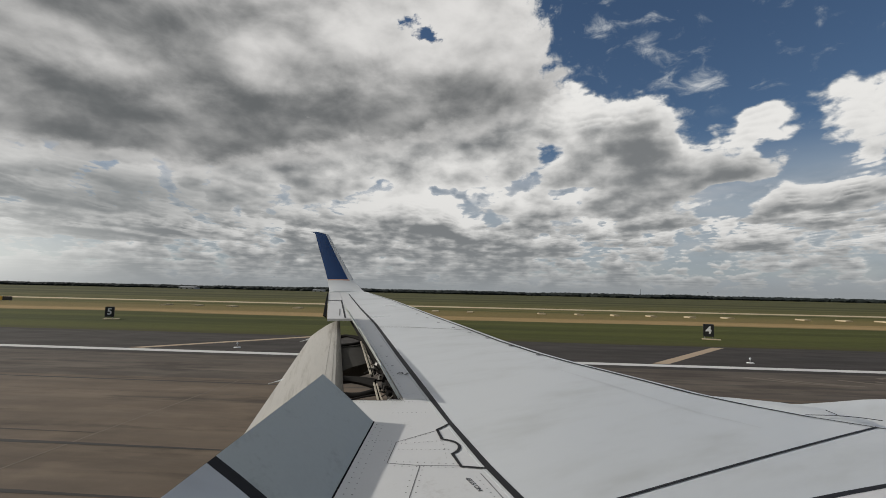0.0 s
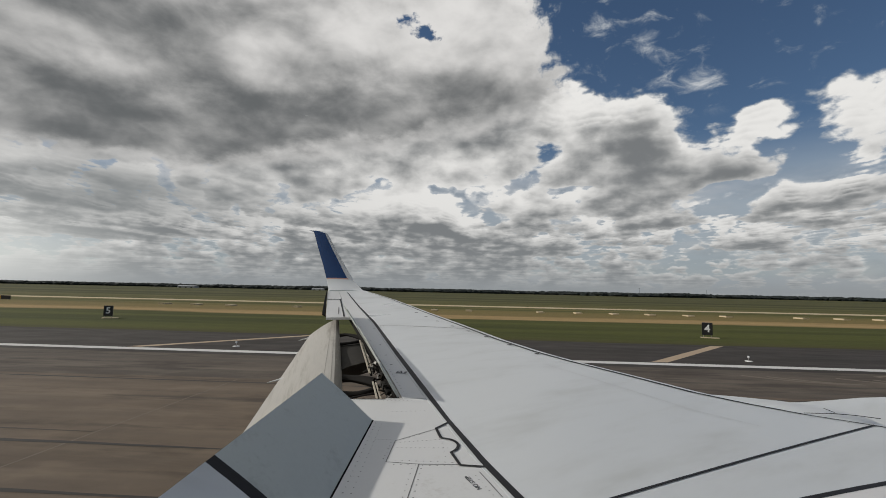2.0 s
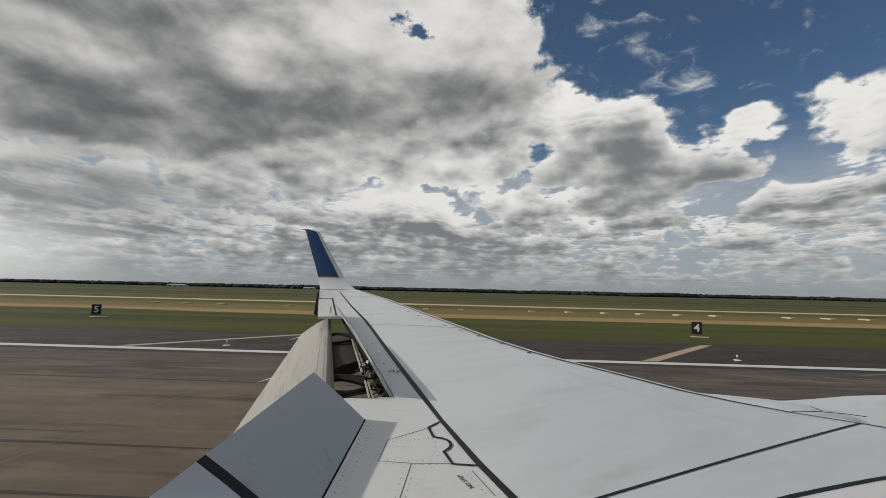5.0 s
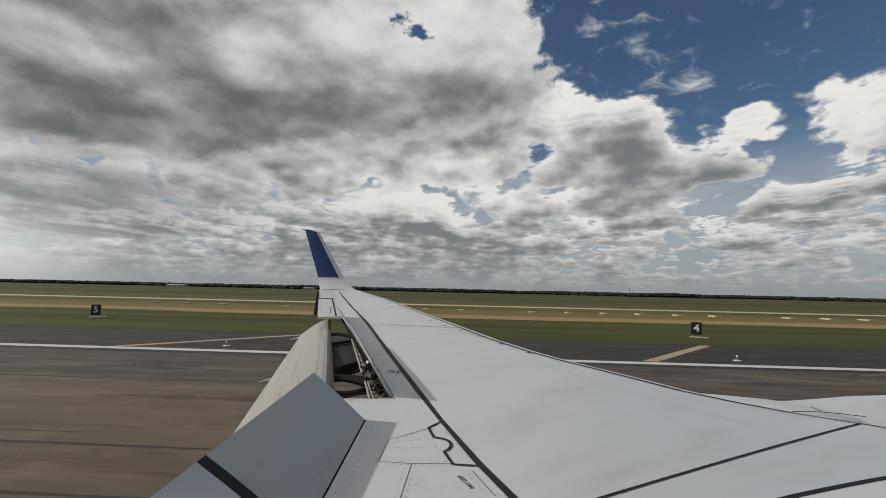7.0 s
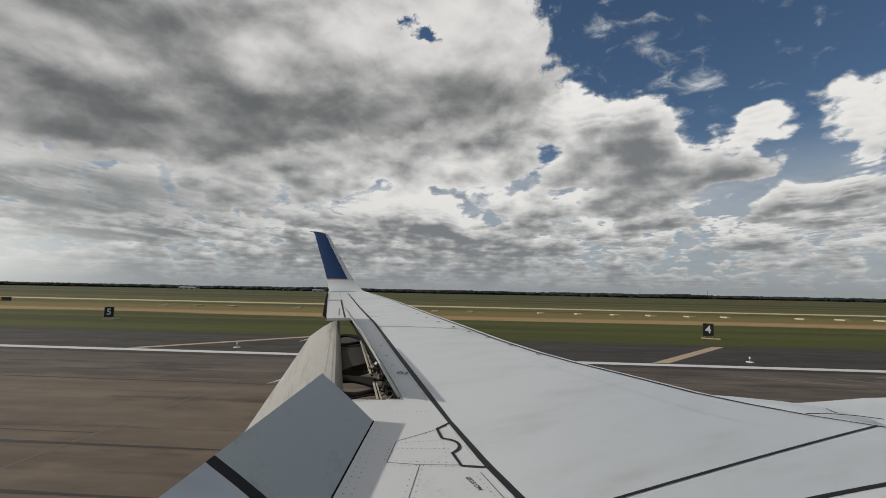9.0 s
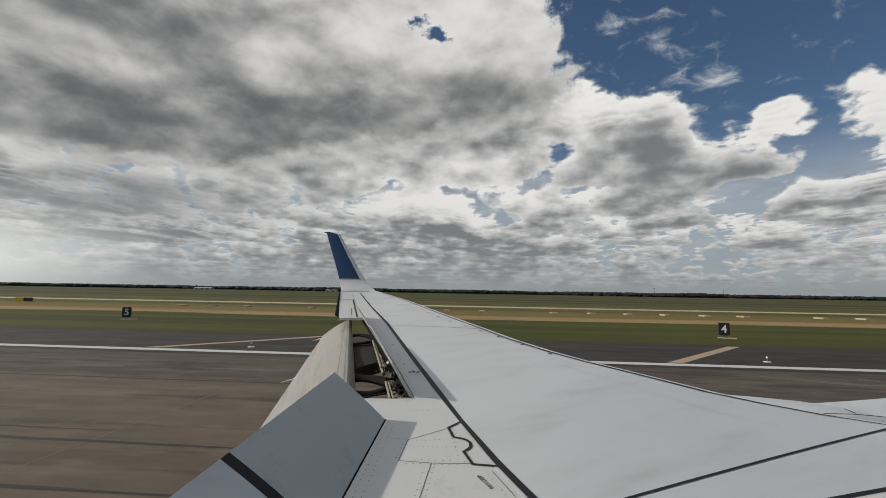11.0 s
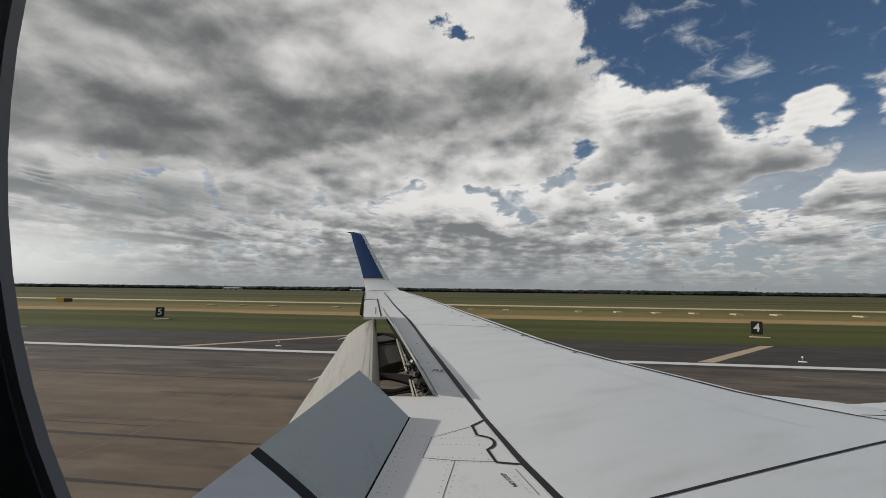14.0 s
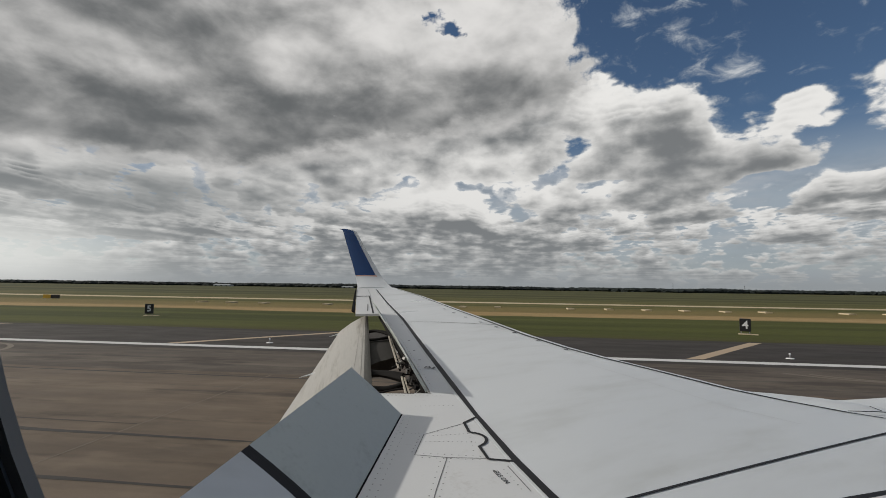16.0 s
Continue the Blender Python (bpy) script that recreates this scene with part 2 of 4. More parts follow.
# the wing's tint paints in soft streaks of reflected sky along with dirt smudges
WING = material("wing_grey_paint", (0.60, 0.622, 0.625), 0.34, vary=0.05, scale=0.8, fine=3, stretch=(0.55, 1.7, 1), turn=-35, tint=(0.50, 0.515, 0.505), tint_at=(0.46, 0.74))
PANEL = material("panel_grey_paint", (0.60, 0.605, 0.595), 0.45, vary=0.06, scale=2.0, fine=30, tint=(0.47, 0.46, 0.44), tint_at=(0.55, 0.75))
SPOILER = material("spoiler_grey_paint", (0.475, 0.508, 0.480), 0.45, vary=0.13, scale=2.5, fine=24, tint=(0.36, 0.385, 0.36), tint_at=(0.50, 0.72))
FLAP = material("flap_weathered_paint", (0.40, 0.385, 0.35), 0.45, vary=0.42, scale=1.6, fine=10, stretch=(3.5, 0.14, 3.5), turn=-16.6, tint=(0.25, 0.235, 0.205), tint_at=(0.47, 0.68))
BLACK = material("black_line_paint", (0.020, 0.020, 0.022), 0.6, gloss=0.22, vary=0.25, scale=4, fine=60, tint=(0.06, 0.06, 0.06), tint_at=(0.60, 0.80))
SEAM = material("seam_shadow_grey", (0.16, 0.16, 0.16), 0.7, vary=0.2)
RIVET = material("rivet_steel", (0.12, 0.12, 0.12), 0.5, 0.2, vary=0.2)
BLUE = material("winglet_blue_paint", (0.006, 0.047, 0.160), 0.40, vary=0.08, scale=1.0, coat=0.1, gloss=0.3)
PINK = material("thin_copper_line", (0.55, 0.33, 0.26), 0.5)
STEEL = material("bare_steel", (0.35, 0.34, 0.32), 0.4, 0.7, vary=0.2, scale=8)
FLAP_SEAM = material("flap_seam_grime", (0.25, 0.24, 0.215), 0.6, vary=0.35, scale=3.0, fine=20)
# darker flap colour that stands for the shaded side of its nose
FLAP_NOSE_SHADE = material("flap_nose_shade", (0.15, 0.14, 0.125), 0.55, vary=0.3, scale=2.0, fine=14, stretch=(3, 0.3, 3), turn=-16.6, tint=(0.27, 0.255, 0.23), tint_at=(0.50, 0.66))
CREAM = material("link_cream_primer", (0.40, 0.365, 0.30), 0.5, vary=0.2, scale=9, tint=(0.24, 0.215, 0.17), tint_at=(0.46, 0.66))
# so dark because the shade inside the open flap bay is put into the colour
NEAR_BLACK = material("near_black_matte", (0.017, 0.016, 0.015), 0.85, 0.0, vary=0.4, scale=6, gloss=0.08)
CABIN = material("cabin_dark_lining", (0.10, 0.11, 0.12), 0.7, vary=0.1)
FAIRING = material("root_fairing_white", (0.70, 0.685, 0.67), 0.4, vary=0.04, scale=1.5)
FAINT = material("faint_scuffed_line", (0.565, 0.58, 0.58), 0.5, vary=0.3, scale=3)
RIM = material("window_seal_grey", (0.24, 0.24, 0.235), 0.6, vary=0.1, scale=30)


def part(name, bm, mat, parent=None, label="", smooth=False):
    """Links a bmesh as one mesh object under a thing or a part."""
    bmesh.ops.recalc_face_normals(bm, faces=bm.faces)
    me = bpy.data.meshes.new(name)
    bm.to_mesh(me)
    bm.free()
    me.materials.append(mat)
    if smooth:
        me.shade_smooth()
        me.set_sharp_from_angle(angle=radians(40))
    ob = new(name, me)
    ob.parent = parent
    if label:
        ob["label"] = label
    return ob


def holder(name, label, category, group="", kind="", at=(0, 0, 0)):
    ob = new(name)
    ob.location = at
    ob.empty_display_size = 0.2
    return tagged(ob, label, category, group, kind)


def lerp(table, y):
    """Piecewise linear value in a table of (y, value)."""
    return float(np.interp(y, [p[0] for p in table], [p[1] for p in table]))


def add_box(bm, size, m=Matrix()):
    bmesh.ops.create_cube(bm, size=1.0, matrix=m @ Matrix.Diagonal((*size, 1)))


def add_rod(bm, a, b, r, r2=None, segments=10):
    """A rod from a to b."""
    a, b = Vector(a), Vector(b)
    m = Matrix.Translation((a + b) / 2) @ (b - a).to_track_quat("Z", "Y").to_matrix().to_4x4()
    bmesh.ops.create_cone(bm, cap_ends=True, segments=segments, radius1=r, radius2=r if r2 is None else r2, depth=(b - a).length, matrix=m)


def add_grid(bm, rows):
    """Quads over a list of equally long rows of points; returns the rows of vertices."""
    vs = [[bm.verts.new(p) for p in row] for row in rows]
    for r0, r1 in zip(vs, vs[1:]):
        for a0, a1, b1, b0 in zip(r0, r0[1:], r1[1:], r1):
            bm.faces.new((a0, a1, b1, b0))
    return vs


def add_solid(bm, top, thick):
    """A solid plate: a grid of points and the same grid lowered by thick."""
    t = add_grid(bm, top)
    b = add_grid(bm, [[(x, y, z - thick) for x, y, z in row] for row in top])
    rim_t = t[0] + [r[-1] for r in t[1:]] + t[-1][-2::-1] + [r[0] for r in t[-2:0:-1]]
    rim_b = b[0] + [r[-1] for r in b[1:]] + b[-1][-2::-1] + [r[0] for r in b[-2:0:-1]]
    for i in range(len(rim_t)):
        j = (i + 1) % len(rim_t)
        bm.faces.new((rim_t[i], rim_t[j], rim_b[j], rim_b[i]))


# ---------------------------------------------------------------- ground
def ground_material():
    mat = bpy.data.materials.new("airfield_grass")
    mat.use_nodes = True
    n = Net(mat.node_tree)
    bsdf = mat.node_tree.nodes["Principled BSDF"]
    pos = n.node("ShaderNodeTexCoord").outputs["Object"]
    x, y, z = n.split(pos)
    streak = n.noise(n.scaled(pos, 0.012, 0.16, 1), 1.0, 5.0)
    mow = n.noise(n.scaled(pos, 0.004, 0.42, 1), 1.0, 3.0)
    blades = n.noise(n.scaled(pos, 0.7, 2.2, 1), 1.0, 4.0, 0.65)
    patchy = n.noise(n.scaled(pos, 0.02, 0.06, 1), 1.0, 5.0, 0.6)
    # mown green beside the runway, with lighter lines
    col = n.mix(n.step(streak, 0.35, 0.65), (0.054, 0.061, 0.013), (0.094, 0.099, 0.022))
    col = n.mix(n.step(mow, 0.60, 0.72, 0.0, 0.55), col, (0.165, 0.160, 0.062))
    col = n.mix(n.step(n.add(y, n.mul(patchy, 8.0)), 47.0, 41.0, 0.0, 0.75), col, (0.072, 0.062, 0.026))
    # a dry sandy belt, brightest at its near edge, then olive fields
    edge = n.add(y, n.mul(n.m("SUBTRACT", streak, 0.5), 14.0), n.mul(n.m("SUBTRACT", patchy, 0.5), 6.0))
    col = n.mix(n.step(edge, 64.5, 68.5), col, (0.225, 0.170, 0.062))
    sand = n.mul(n.step(edge, 65.5, 68.5), n.step(edge, 80.0, 72.0))
    col = n.mix(n.mul(sand, n.step(patchy, 0.25, 0.6, 0.55, 1.0)), col, (0.46, 0.31, 0.145))
    col = n.mix(n.step(edge, 88.0, 104.0), col, n.mix(n.step(streak, 0.4, 0.62), (0.088, 0.088, 0.024), (0.175, 0.150, 0.052)))
    far = n.step(y, 122.0, 220.0)
    col = n.mix(n.mul(far, 0.8), col, n.mix(n.step(n.noise(n.scaled(pos, 0.0009, 0.022, 1), 1.0, 4.0), 0.44, 0.56), (0.046, 0.052, 0.021), (0.112, 0.104, 0.044)))
    col = n.mix(n.step(blades, 0.2, 0.8, 0.0, 0.45), col, (0.034, 0.040, 0.012))
    n.put(bsdf.inputs["Base Color"], col)
    bsdf.inputs["Roughness"].default_value = 0.95
    bsdf.inputs["Specular IOR Level"].default_value = 0.15
    b = n.node("ShaderNodeBump")
    b.inputs["Strength"].default_value, b.inputs["Distance"].default_value = 0.6, 0.10
    n.put(b.inputs["Height"], blades)
    n.tree.links.new(b.outputs[0], bsdf.inputs["Normal"])
    return mat


def pavement_material(name, light, dark, rubber, lo=0.42, hi=0.66):
    """Pavement with streaks along the runway, grain, and rubber marks."""
    mat = bpy.data.materials.new(name)
    mat.use_nodes = True
    n = Net(mat.node_tree)
    bsdf = mat.node_tree.nodes["Principled BSDF"]
    pos = n.node("ShaderNodeTexCoord").outputs["Object"]
    wide = n.noise(n.scaled(pos, 0.010, 0.22, 1), 1.0, 4.0)
    thin = n.noise(n.scaled(pos, 0.035, 1.0, 1), 1.0, 5.0, 0.55)
    blot = n.noise(n.scaled(pos, 0.25, 0.6, 1), 1.0, 6.0, 0.6)
    grain = n.noise(pos, 35.0, 3.0)
    col = n.mix(n.step(n.add(n.mul(wide, 0.55), n.mul(thin, 0.45)), 0.34, 0.66), dark, light)
    col = n.mix(n.step(n.add(n.mul(thin, 0.6), n.mul(blot, 0.4)), lo, hi, 0.0, 0.75), col, rubber)
    scuff = n.noise(n.scaled(pos, 0.13, 1.1, 1, 9.0), 1.0, 7.0, 0.62)
    col = n.mix(n.step(scuff, 0.56, 0.76, 0.0, 0.40), col, tuple(c * 1.3 for c in light))
    col = n.mix(n.step(scuff, 0.42, 0.28, 0.0, 0.40), col, rubber)
    mottle = n.noise(n.scaled(pos, 0.5, 0.9, 1), 1.0, 7.0, 0.62)
    col = n.mix(n.step(mottle, 0.50, 0.72, 0.0, 0.35), col, tuple(c * 1.25 for c in light))
    col = n.mix(n.step(mottle, 0.50, 0.28, 0.0, 0.40), col, tuple(c * 0.7 for c in dark))
    col = n.mix(n.mul(grain, 0.35), col, tuple(c * 0.55 for c in dark))
    n.put(bsdf.inputs["Base Color"], col)
    n.put(bsdf.inputs["Roughness"], n.step(blot, 0.3, 0.7, 0.75, 0.92))
    bsdf.inputs["Specular IOR Level"].default_value = 0.25
    b = n.node("ShaderNodeBump")
    b.inputs["Strength"].default_value, b.inputs["Distance"].default_value = 0.25, 0.01
    n.put(b.inputs["Height"], n.add(grain, blot))
    n.tree.links.new(b.outputs[0], bsdf.inputs["Normal"])
    return mat


GRASS = ground_material()
RUNWAY = pavement_material("runway_pavement", (0.215, 0.165, 0.116), (0.112, 0.086, 0.063), (0.038, 0.031, 0.026), 0.50, 0.64)
MARGIN = pavement_material("margin_pavement", (0.170, 0.138, 0.106), (0.086, 0.070, 0.056), (0.044, 0.037, 0.032), 0.48, 0.62)
SHOULDER = pavement_material("shoulder_asphalt", (0.066, 0.056, 0.047), (0.042, 0.036, 0.031), (0.027, 0.024, 0.021))
CONCRETE = pavement_material("taxiway_concrete", (0.66, 0.54, 0.36), (0.55, 0.45, 0.29), (0.36, 0.29, 0.19), 0.58, 0.8)
WHITE_LINE = material("white_runway_paint", (0.62, 0.61, 0.58), 0.7, vary=0.12, scale=1.0, fine=12, stretch=(0.3, 1, 1), tint=(0.36, 0.34, 0.31), tint_at=(0.56, 0.78))
YELLOW_LINE = material("faded_yellow_paint", (0.44, 0.33, 0.22), 0.75, vary=0.15, scale=0.8, fine=9, tint=(0.27, 0.20, 0.13), tint_at=(0.54, 0.76))
TAR = material("tar_joint", (0.028, 0.026, 0.024), 0.7, vary=0.3)


def strip(name, x0, x1, y0, y1, z, mat, nx=2, kind="structure", label="", category="", wob=0.0, seed=0.0):
    """A slab lying along the runway; wob makes its far edge uneven."""
    bm = bmesh.new()
    xs = [x0 + (x1 - x0) * i / nx for i in range(nx + 1)]
    def off(x):
        return wob * noise.noise((x * 0.13, seed, 0.0)) + 0.5 * wob * noise.noise((x * 0.7, seed, 3.0)) if wob else 0.0
    add_solid(bm, [[(x, y0, z) for x in xs], [(x, y1 + off(x), z) for x in xs]], 0.25)
    return tagged(part(name, bm, mat), label, category, kind=kind)


bm = bmesh.new()
add_grid(bm, [[(x, y, 0.0) for x in (-4600, -1500, -400, 0, 400, 1500, 4600)] for y in (-4600, -1000, 0, 300, 1000, 4600)])
tagged(part("ground", bm, GRASS), "flat mown airfield grass with dry sandy streaks", "grass", kind="structure")
LINE_Y, EDGE_Y = 26.7, 38.2
strip("runway", -1400, 1400, -30.0, 19.2, 0.030, RUNWAY, nx=700, wob=0.5, label="brownish worn runway pavement with rubber streaks", category="runway")
strip("runway_margin", -1400, 1400, 18.0, LINE_Y - 0.9, 0.026, MARGIN, label="darker grey outer lane of the runway", category="runway")
strip("runway_shoulder", -1400, 1400, LINE_Y - 0.9, EDGE_Y, 0.026, SHOULDER, nx=1400, wob=0.35, label="dark asphalt runway shoulder beside the grass", category="shoulder")
strip("taxiway", -1400, 1400, 119.0, 128.0, 0.03, CONCRETE, label="pale concrete taxiway crossing the grass", category="taxiway")
bm = bmesh.new()
add_grid(bm, [[(x, y, 0.034) for x in (-1400, 0, 1400)] for y in (LINE_Y, LINE_Y + 0.9)])
tagged(part("edge_line", bm, WHITE_LINE), "long white painted runway edge line", "line", kind="structure")


# ---------------------------------------------------------------- the wing
def wz(x, y):
    """Height of the wing's upper skin: dihedral, and a shallow camber."""
    return 2.06 + 0.105 * y - 0.010 * (x + 0.36 * (y - 4) - 1) ** 2


def on(x, y, up=0.0):
    return (x, y, wz(x, y) + up)


# plan of the wing: x of each line against y (x forward, y outboard)
NOSE = [(0.3, 8.0), (3.4, 6.4), (4.7, 5.3), (5.10, 4.25), (5.28, 3.55), (5.5, 3.08), (5.79, 2.63), (6.19, 2.23), (6.55, 1.86), (6.93, 1.46),
        (7.44, 1.02), (8.23, 0.48), (9.48, -0.22), (10.91, -1.04), (13.0, -2.18), (15.05, -3.48)]
LINE_F = [(0.3, 1.90), (3.29, 0.355), (3.74, 0.145), (4.57, -0.195), (5.45, -0.505), (7.02, -1.07), (9.53, -1.96), (11.55, -2.77), (14.27, -3.79), (15.05, -4.1)]
LINE_A = [(0.3, 1.72), (3.29, 0.262), (3.74, 0.055), (4.57, -0.27), (5.45, -0.60), (7.02, -1.165), (9.53, -2.045), (11.55, -2.84), (14.27, -3.85), (15.05, -4.15)]
HINGE = [(0.3, -0.95), (4.55, -0.95), (5.16, -0.755), (5.97, -1.04), (7.1, -1.46), (8.78, -2.09), (11.55, -3.16), (15.05, -4.35)]
TAIL = [(10.13, -3.18), (13.0, -4.08), (15.05, -4.70)]

wing = holder("airliner_wing", "light grey airliner wing with raised spoilers and blue winglet", "airplane wing")


def skin(name, fa, fb, y0, y1, mat, parent, cols=6, rows=24, up=0.0, thick=0.05, label=""):
    """A piece of wing skin between two lines of the plan."""
    bm = bmesh.new()
    grid = []
    for i in range(rows + 1):
        y = y0 + (y1 - y0) * i / rows
        a, b = fa(y), fb(y)
        grid.append([on(a + (b - a) * j / cols, y, up) for j in range(cols + 1)])
    add_solid(bm, grid, thick)
    return part(name, bm, mat, parent, label, smooth=True)


def ref(table, off=0.0):
    return lambda y: lerp(table, y) + off


main_skin = skin("upper_skin", ref(LINE_A, -0.01), ref(NOSE, -0.06), -0.3, 15.05, WING, wing, cols=16, rows=120, thick=0.06)
skin("rear_skin", ref(HINGE, 0.004), ref(LINE_A, -0.012), 5.16, 15.05, PANEL, wing, cols=4, rows=60, up=-0.003, thick=0.05, label="light grey strip in front of the spoilers")
skin("inboard_skin", lambda y: -0.93, ref(LINE_A, -0.012), -0.3, 5.15, PANEL, wing, cols=10, rows=40, up=-0.003, thick=0.05, label="riveted light grey panels beside the spoiler")
skin("inboard_skin", lambda y: -1.30, lambda y: -0.9302, 4.56, 5.13, PANEL, wing, cols=3, rows=6, up=-0.004, thick=0.05)
skin("trailing_skin", ref(TAIL), ref(HINGE, -0.004), 10.15, 15.05, PANEL, wing, cols=4, rows=30, up=-0.004, thick=0.05, label="pale trailing edge panel near the wing tip")

# the rounded nose: a slat in front of a dark gap
bm = bmesh.new()
grid = []
for i in range(121):
    y = -0.3 + 15.35 * i / 120
    x0 = lerp(NOSE, y) - 0.05
    s = 0.55 + 0.45 * (15.05 - y) / 14.75
    grid.append([(x0 + dx_ * s, y, wz(x0, y) + dz_ * s) for dx_, dz_ in ((-0.05, 0.001), (0.0, 0.002), (0.08, 0.001), (0.14, -0.012), (0.175, -0.045), (0.185, -0.11), (0.15, -0.19), (0.05, -0.26), (-0.4, -0.30))])
add_grid(bm, grid)
part("leading_edge_slat", bm, WING, wing, "bright rounded leading edge slat", smooth=True)

# underside, so that the wing is a closed body; its near black carries the bay's shade
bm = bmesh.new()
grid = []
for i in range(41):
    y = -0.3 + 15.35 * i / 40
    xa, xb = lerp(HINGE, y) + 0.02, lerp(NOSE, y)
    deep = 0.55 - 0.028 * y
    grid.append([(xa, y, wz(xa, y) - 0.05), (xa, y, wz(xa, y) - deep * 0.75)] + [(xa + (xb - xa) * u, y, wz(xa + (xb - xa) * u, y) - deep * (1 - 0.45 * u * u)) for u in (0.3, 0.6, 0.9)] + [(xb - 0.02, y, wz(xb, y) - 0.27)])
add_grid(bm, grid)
part("lower_skin", bm, NEAR_BLACK, wing, "underside and rear spar, near black with the bay's shade painted in", smooth=True)


def painted(name, points, width, mat, parent, up=0.003, label=""):
    """A painted line or seam along points of the plan, lying on the skin."""
    fine = []
    for (xa, ya), (xb, yb) in zip(points, points[1:]):
        n = max(1, int(math.hypot(xb - xa, yb - ya) / 0.25))
        fine += [(xa + (xb - xa) * i / n, ya + (yb - ya) * i / n) for i in range(n)]
    fine.append(points[-1])
    left, right = [], []
    for i, (x, y) in enumerate(fine):
        p, q = Vector(fine[max(0, i - 1)]), Vector(fine[min(len(fine) - 1, i + 1)])
        d = (q - p).normalized() * width / 2
        left.append(on(x - d.y, y + d.x, up))
        right.append(on(x + d.y, y - d.x, up))
    bm = bmesh.new()
    add_grid(bm, [left, right])
    return part(name, bm, mat, parent, label)


# the black walkway line along the spoilers
bm = bmesh.new()
ys = [0.3 + 14.2 * i / 110 for i in range(111)]
add_grid(bm, [[on(lerp(LINE_A, y) + 0.014, y, 0.004) for y in ys], [on(lerp(LINE_F, y) - 0.013, y, 0.004) for y in ys]])
part("walkway_line", bm, BLACK, wing, "black walkway boundary line")
painted("walkway_line", [(0.97 + 3.06 * u, 3.325 + 1.665 * u + 0.16 * u * u) for u in [-0.5 + 1.5 * i / 24 for i in range(25)]], 0.024, BLACK, wing, 0.005)
ROOT_LINE = [(1.2, 2.96), (2.24, 3.435), (3.02, 3.765), (4.6, 4.40)]
painted("walkway_line", ROOT_LINE, 0.044, BLACK, wing, 0.006)
bm = bmesh.new()
fine_line = [(1.2 + 3.4 * q / 30, float(np.interp(1.2 + 3.4 * q / 30, [p_[0] for p_ in ROOT_LINE], [p_[1] for p_ in ROOT_LINE]))) for q in range(31)]
add_grid(bm, [[on(x + 0.3 * v, y + (-0.2 - y) * v, 0.004 + 0.016 * min(1, 4 * v)) for x, y in fine_line] for v in [q / 20 for q in range(21)]])
part("root_fairing", bm, FAIRING, wing, "white painted fairing at the wing root")
bm = bmesh.new()
ys = [3.4 + 11.2 * i / 220 for i in range(221)]
add_grid(bm, [[on(lerp(NOSE, y) - 0.075 - 0.055 * (15.4 - y) / 9, y, 0.005) for y in ys], [on(lerp(NOSE, y) - 0.062, y, 0.005) for y in ys]])
part("nose_seam", bm, BLACK, wing, "dark gap behind the leading edge slat")
painted("panel_seam", [(-1.89, 9.17), (-1.31, 9.20), (-0.13, 9.08)], 0.020, SEAM, wing)

# the small outlined area beside the black line
bow = [(-0.26 + 0.15 * math.sin(a), 4.02 + 0.145 * math.cos(a)) for a in [0.25 + 2.20 * i / 8 for i in range(9)]]
painted("marked_area_line", [(-0.205, 4.53), (-0.325, 4.37), (-0.265, 4.175)] + bow + [(-0.085, 3.70), (0.15, 3.677)], 0.027, BLACK, wing, 0.003)
for run in ([(-0.66, 3.74), (-0.65, 4.11), (-0.33, 4.36)], [(-0.66, 3.74), (-0.40, 3.71), (-0.10, 3.715)], [(-0.40, 3.71), (-0.42, 3.25), (-0.43, 2.0)], [(0.06, 3.61), (0.21, 3.28)], [(-1.27, 5.10), (-0.74, 5.13)]):
    painted("panel_seam", run, 0.008, SEAM, wing, -0.0015)


def rivets(name, runs, r, parent, up=-0.005):
    """Rows of rivet heads along runs of the plan: (x0, y0, x1, y1, count)."""
    bm = bmesh.new()
    for x0, y0, x1, y1, n in runs:
        for i in range(n):
            u = (i + 0.5) / n
            x, y = x0 + (x1 - x0) * u, y0 + (y1 - y0) * u
            bmesh.ops.create_circle(bm, cap_ends=True, segments=6, radius=r * (0.8 + 0.4 * random.random()), matrix=Matrix.Translation(on(x, y, up + 0.003)))
    ob = part(name, bm, RIVET, parent)
    return tagged(ob, kind="stuff")


SCUFF = [(0.96, 6.70), (1.66, 5.86), (2.28, 5.10), (2.72, 4.78)]
rivets("rivets", [(-0.90, 4.52, -0.86, 2.6, 26), (-0.84, 4.50, -0.80, 2.6, 26), (-0.62, 3.77, -0.12, 3.745, 9), (-0.62, 3.70, -0.12, 3.69, 9),
                  (-0.445, 3.68, -0.47, 2.6, 14), (-0.375, 3.68, -0.40, 2.6, 14), (-0.63, 3.98, -0.18, 3.99, 12), (-0.62, 4.08, -0.22, 4.16, 11),
                  (-0.68, 4.10, -0.69, 3.76, 6), (-0.60, 4.13, -0.36, 4.33, 6), (-0.88, 4.14, -0.68, 4.13, 6), (0.02, 3.58, 0.16, 3.28, 6),
                  (-0.86, 4.76, -0.45, 4.80, 9), (-1.22, 5.06, -0.62, 5.09, 14), (-0.20, 3.80, -0.28, 4.28, 6)], 0.0062, wing)
rivets("rivets", [(lerp(HINGE, y) + 0.05, y, lerp(HINGE, y + 1) + 0.05, y + 1, 9) for y in (5.3, 6.3, 7.3, 8.3, 9.3)], 0.009, wing)
painted("scuffed_line", SCUFF, 0.010, FAINT, wing, 0.006)
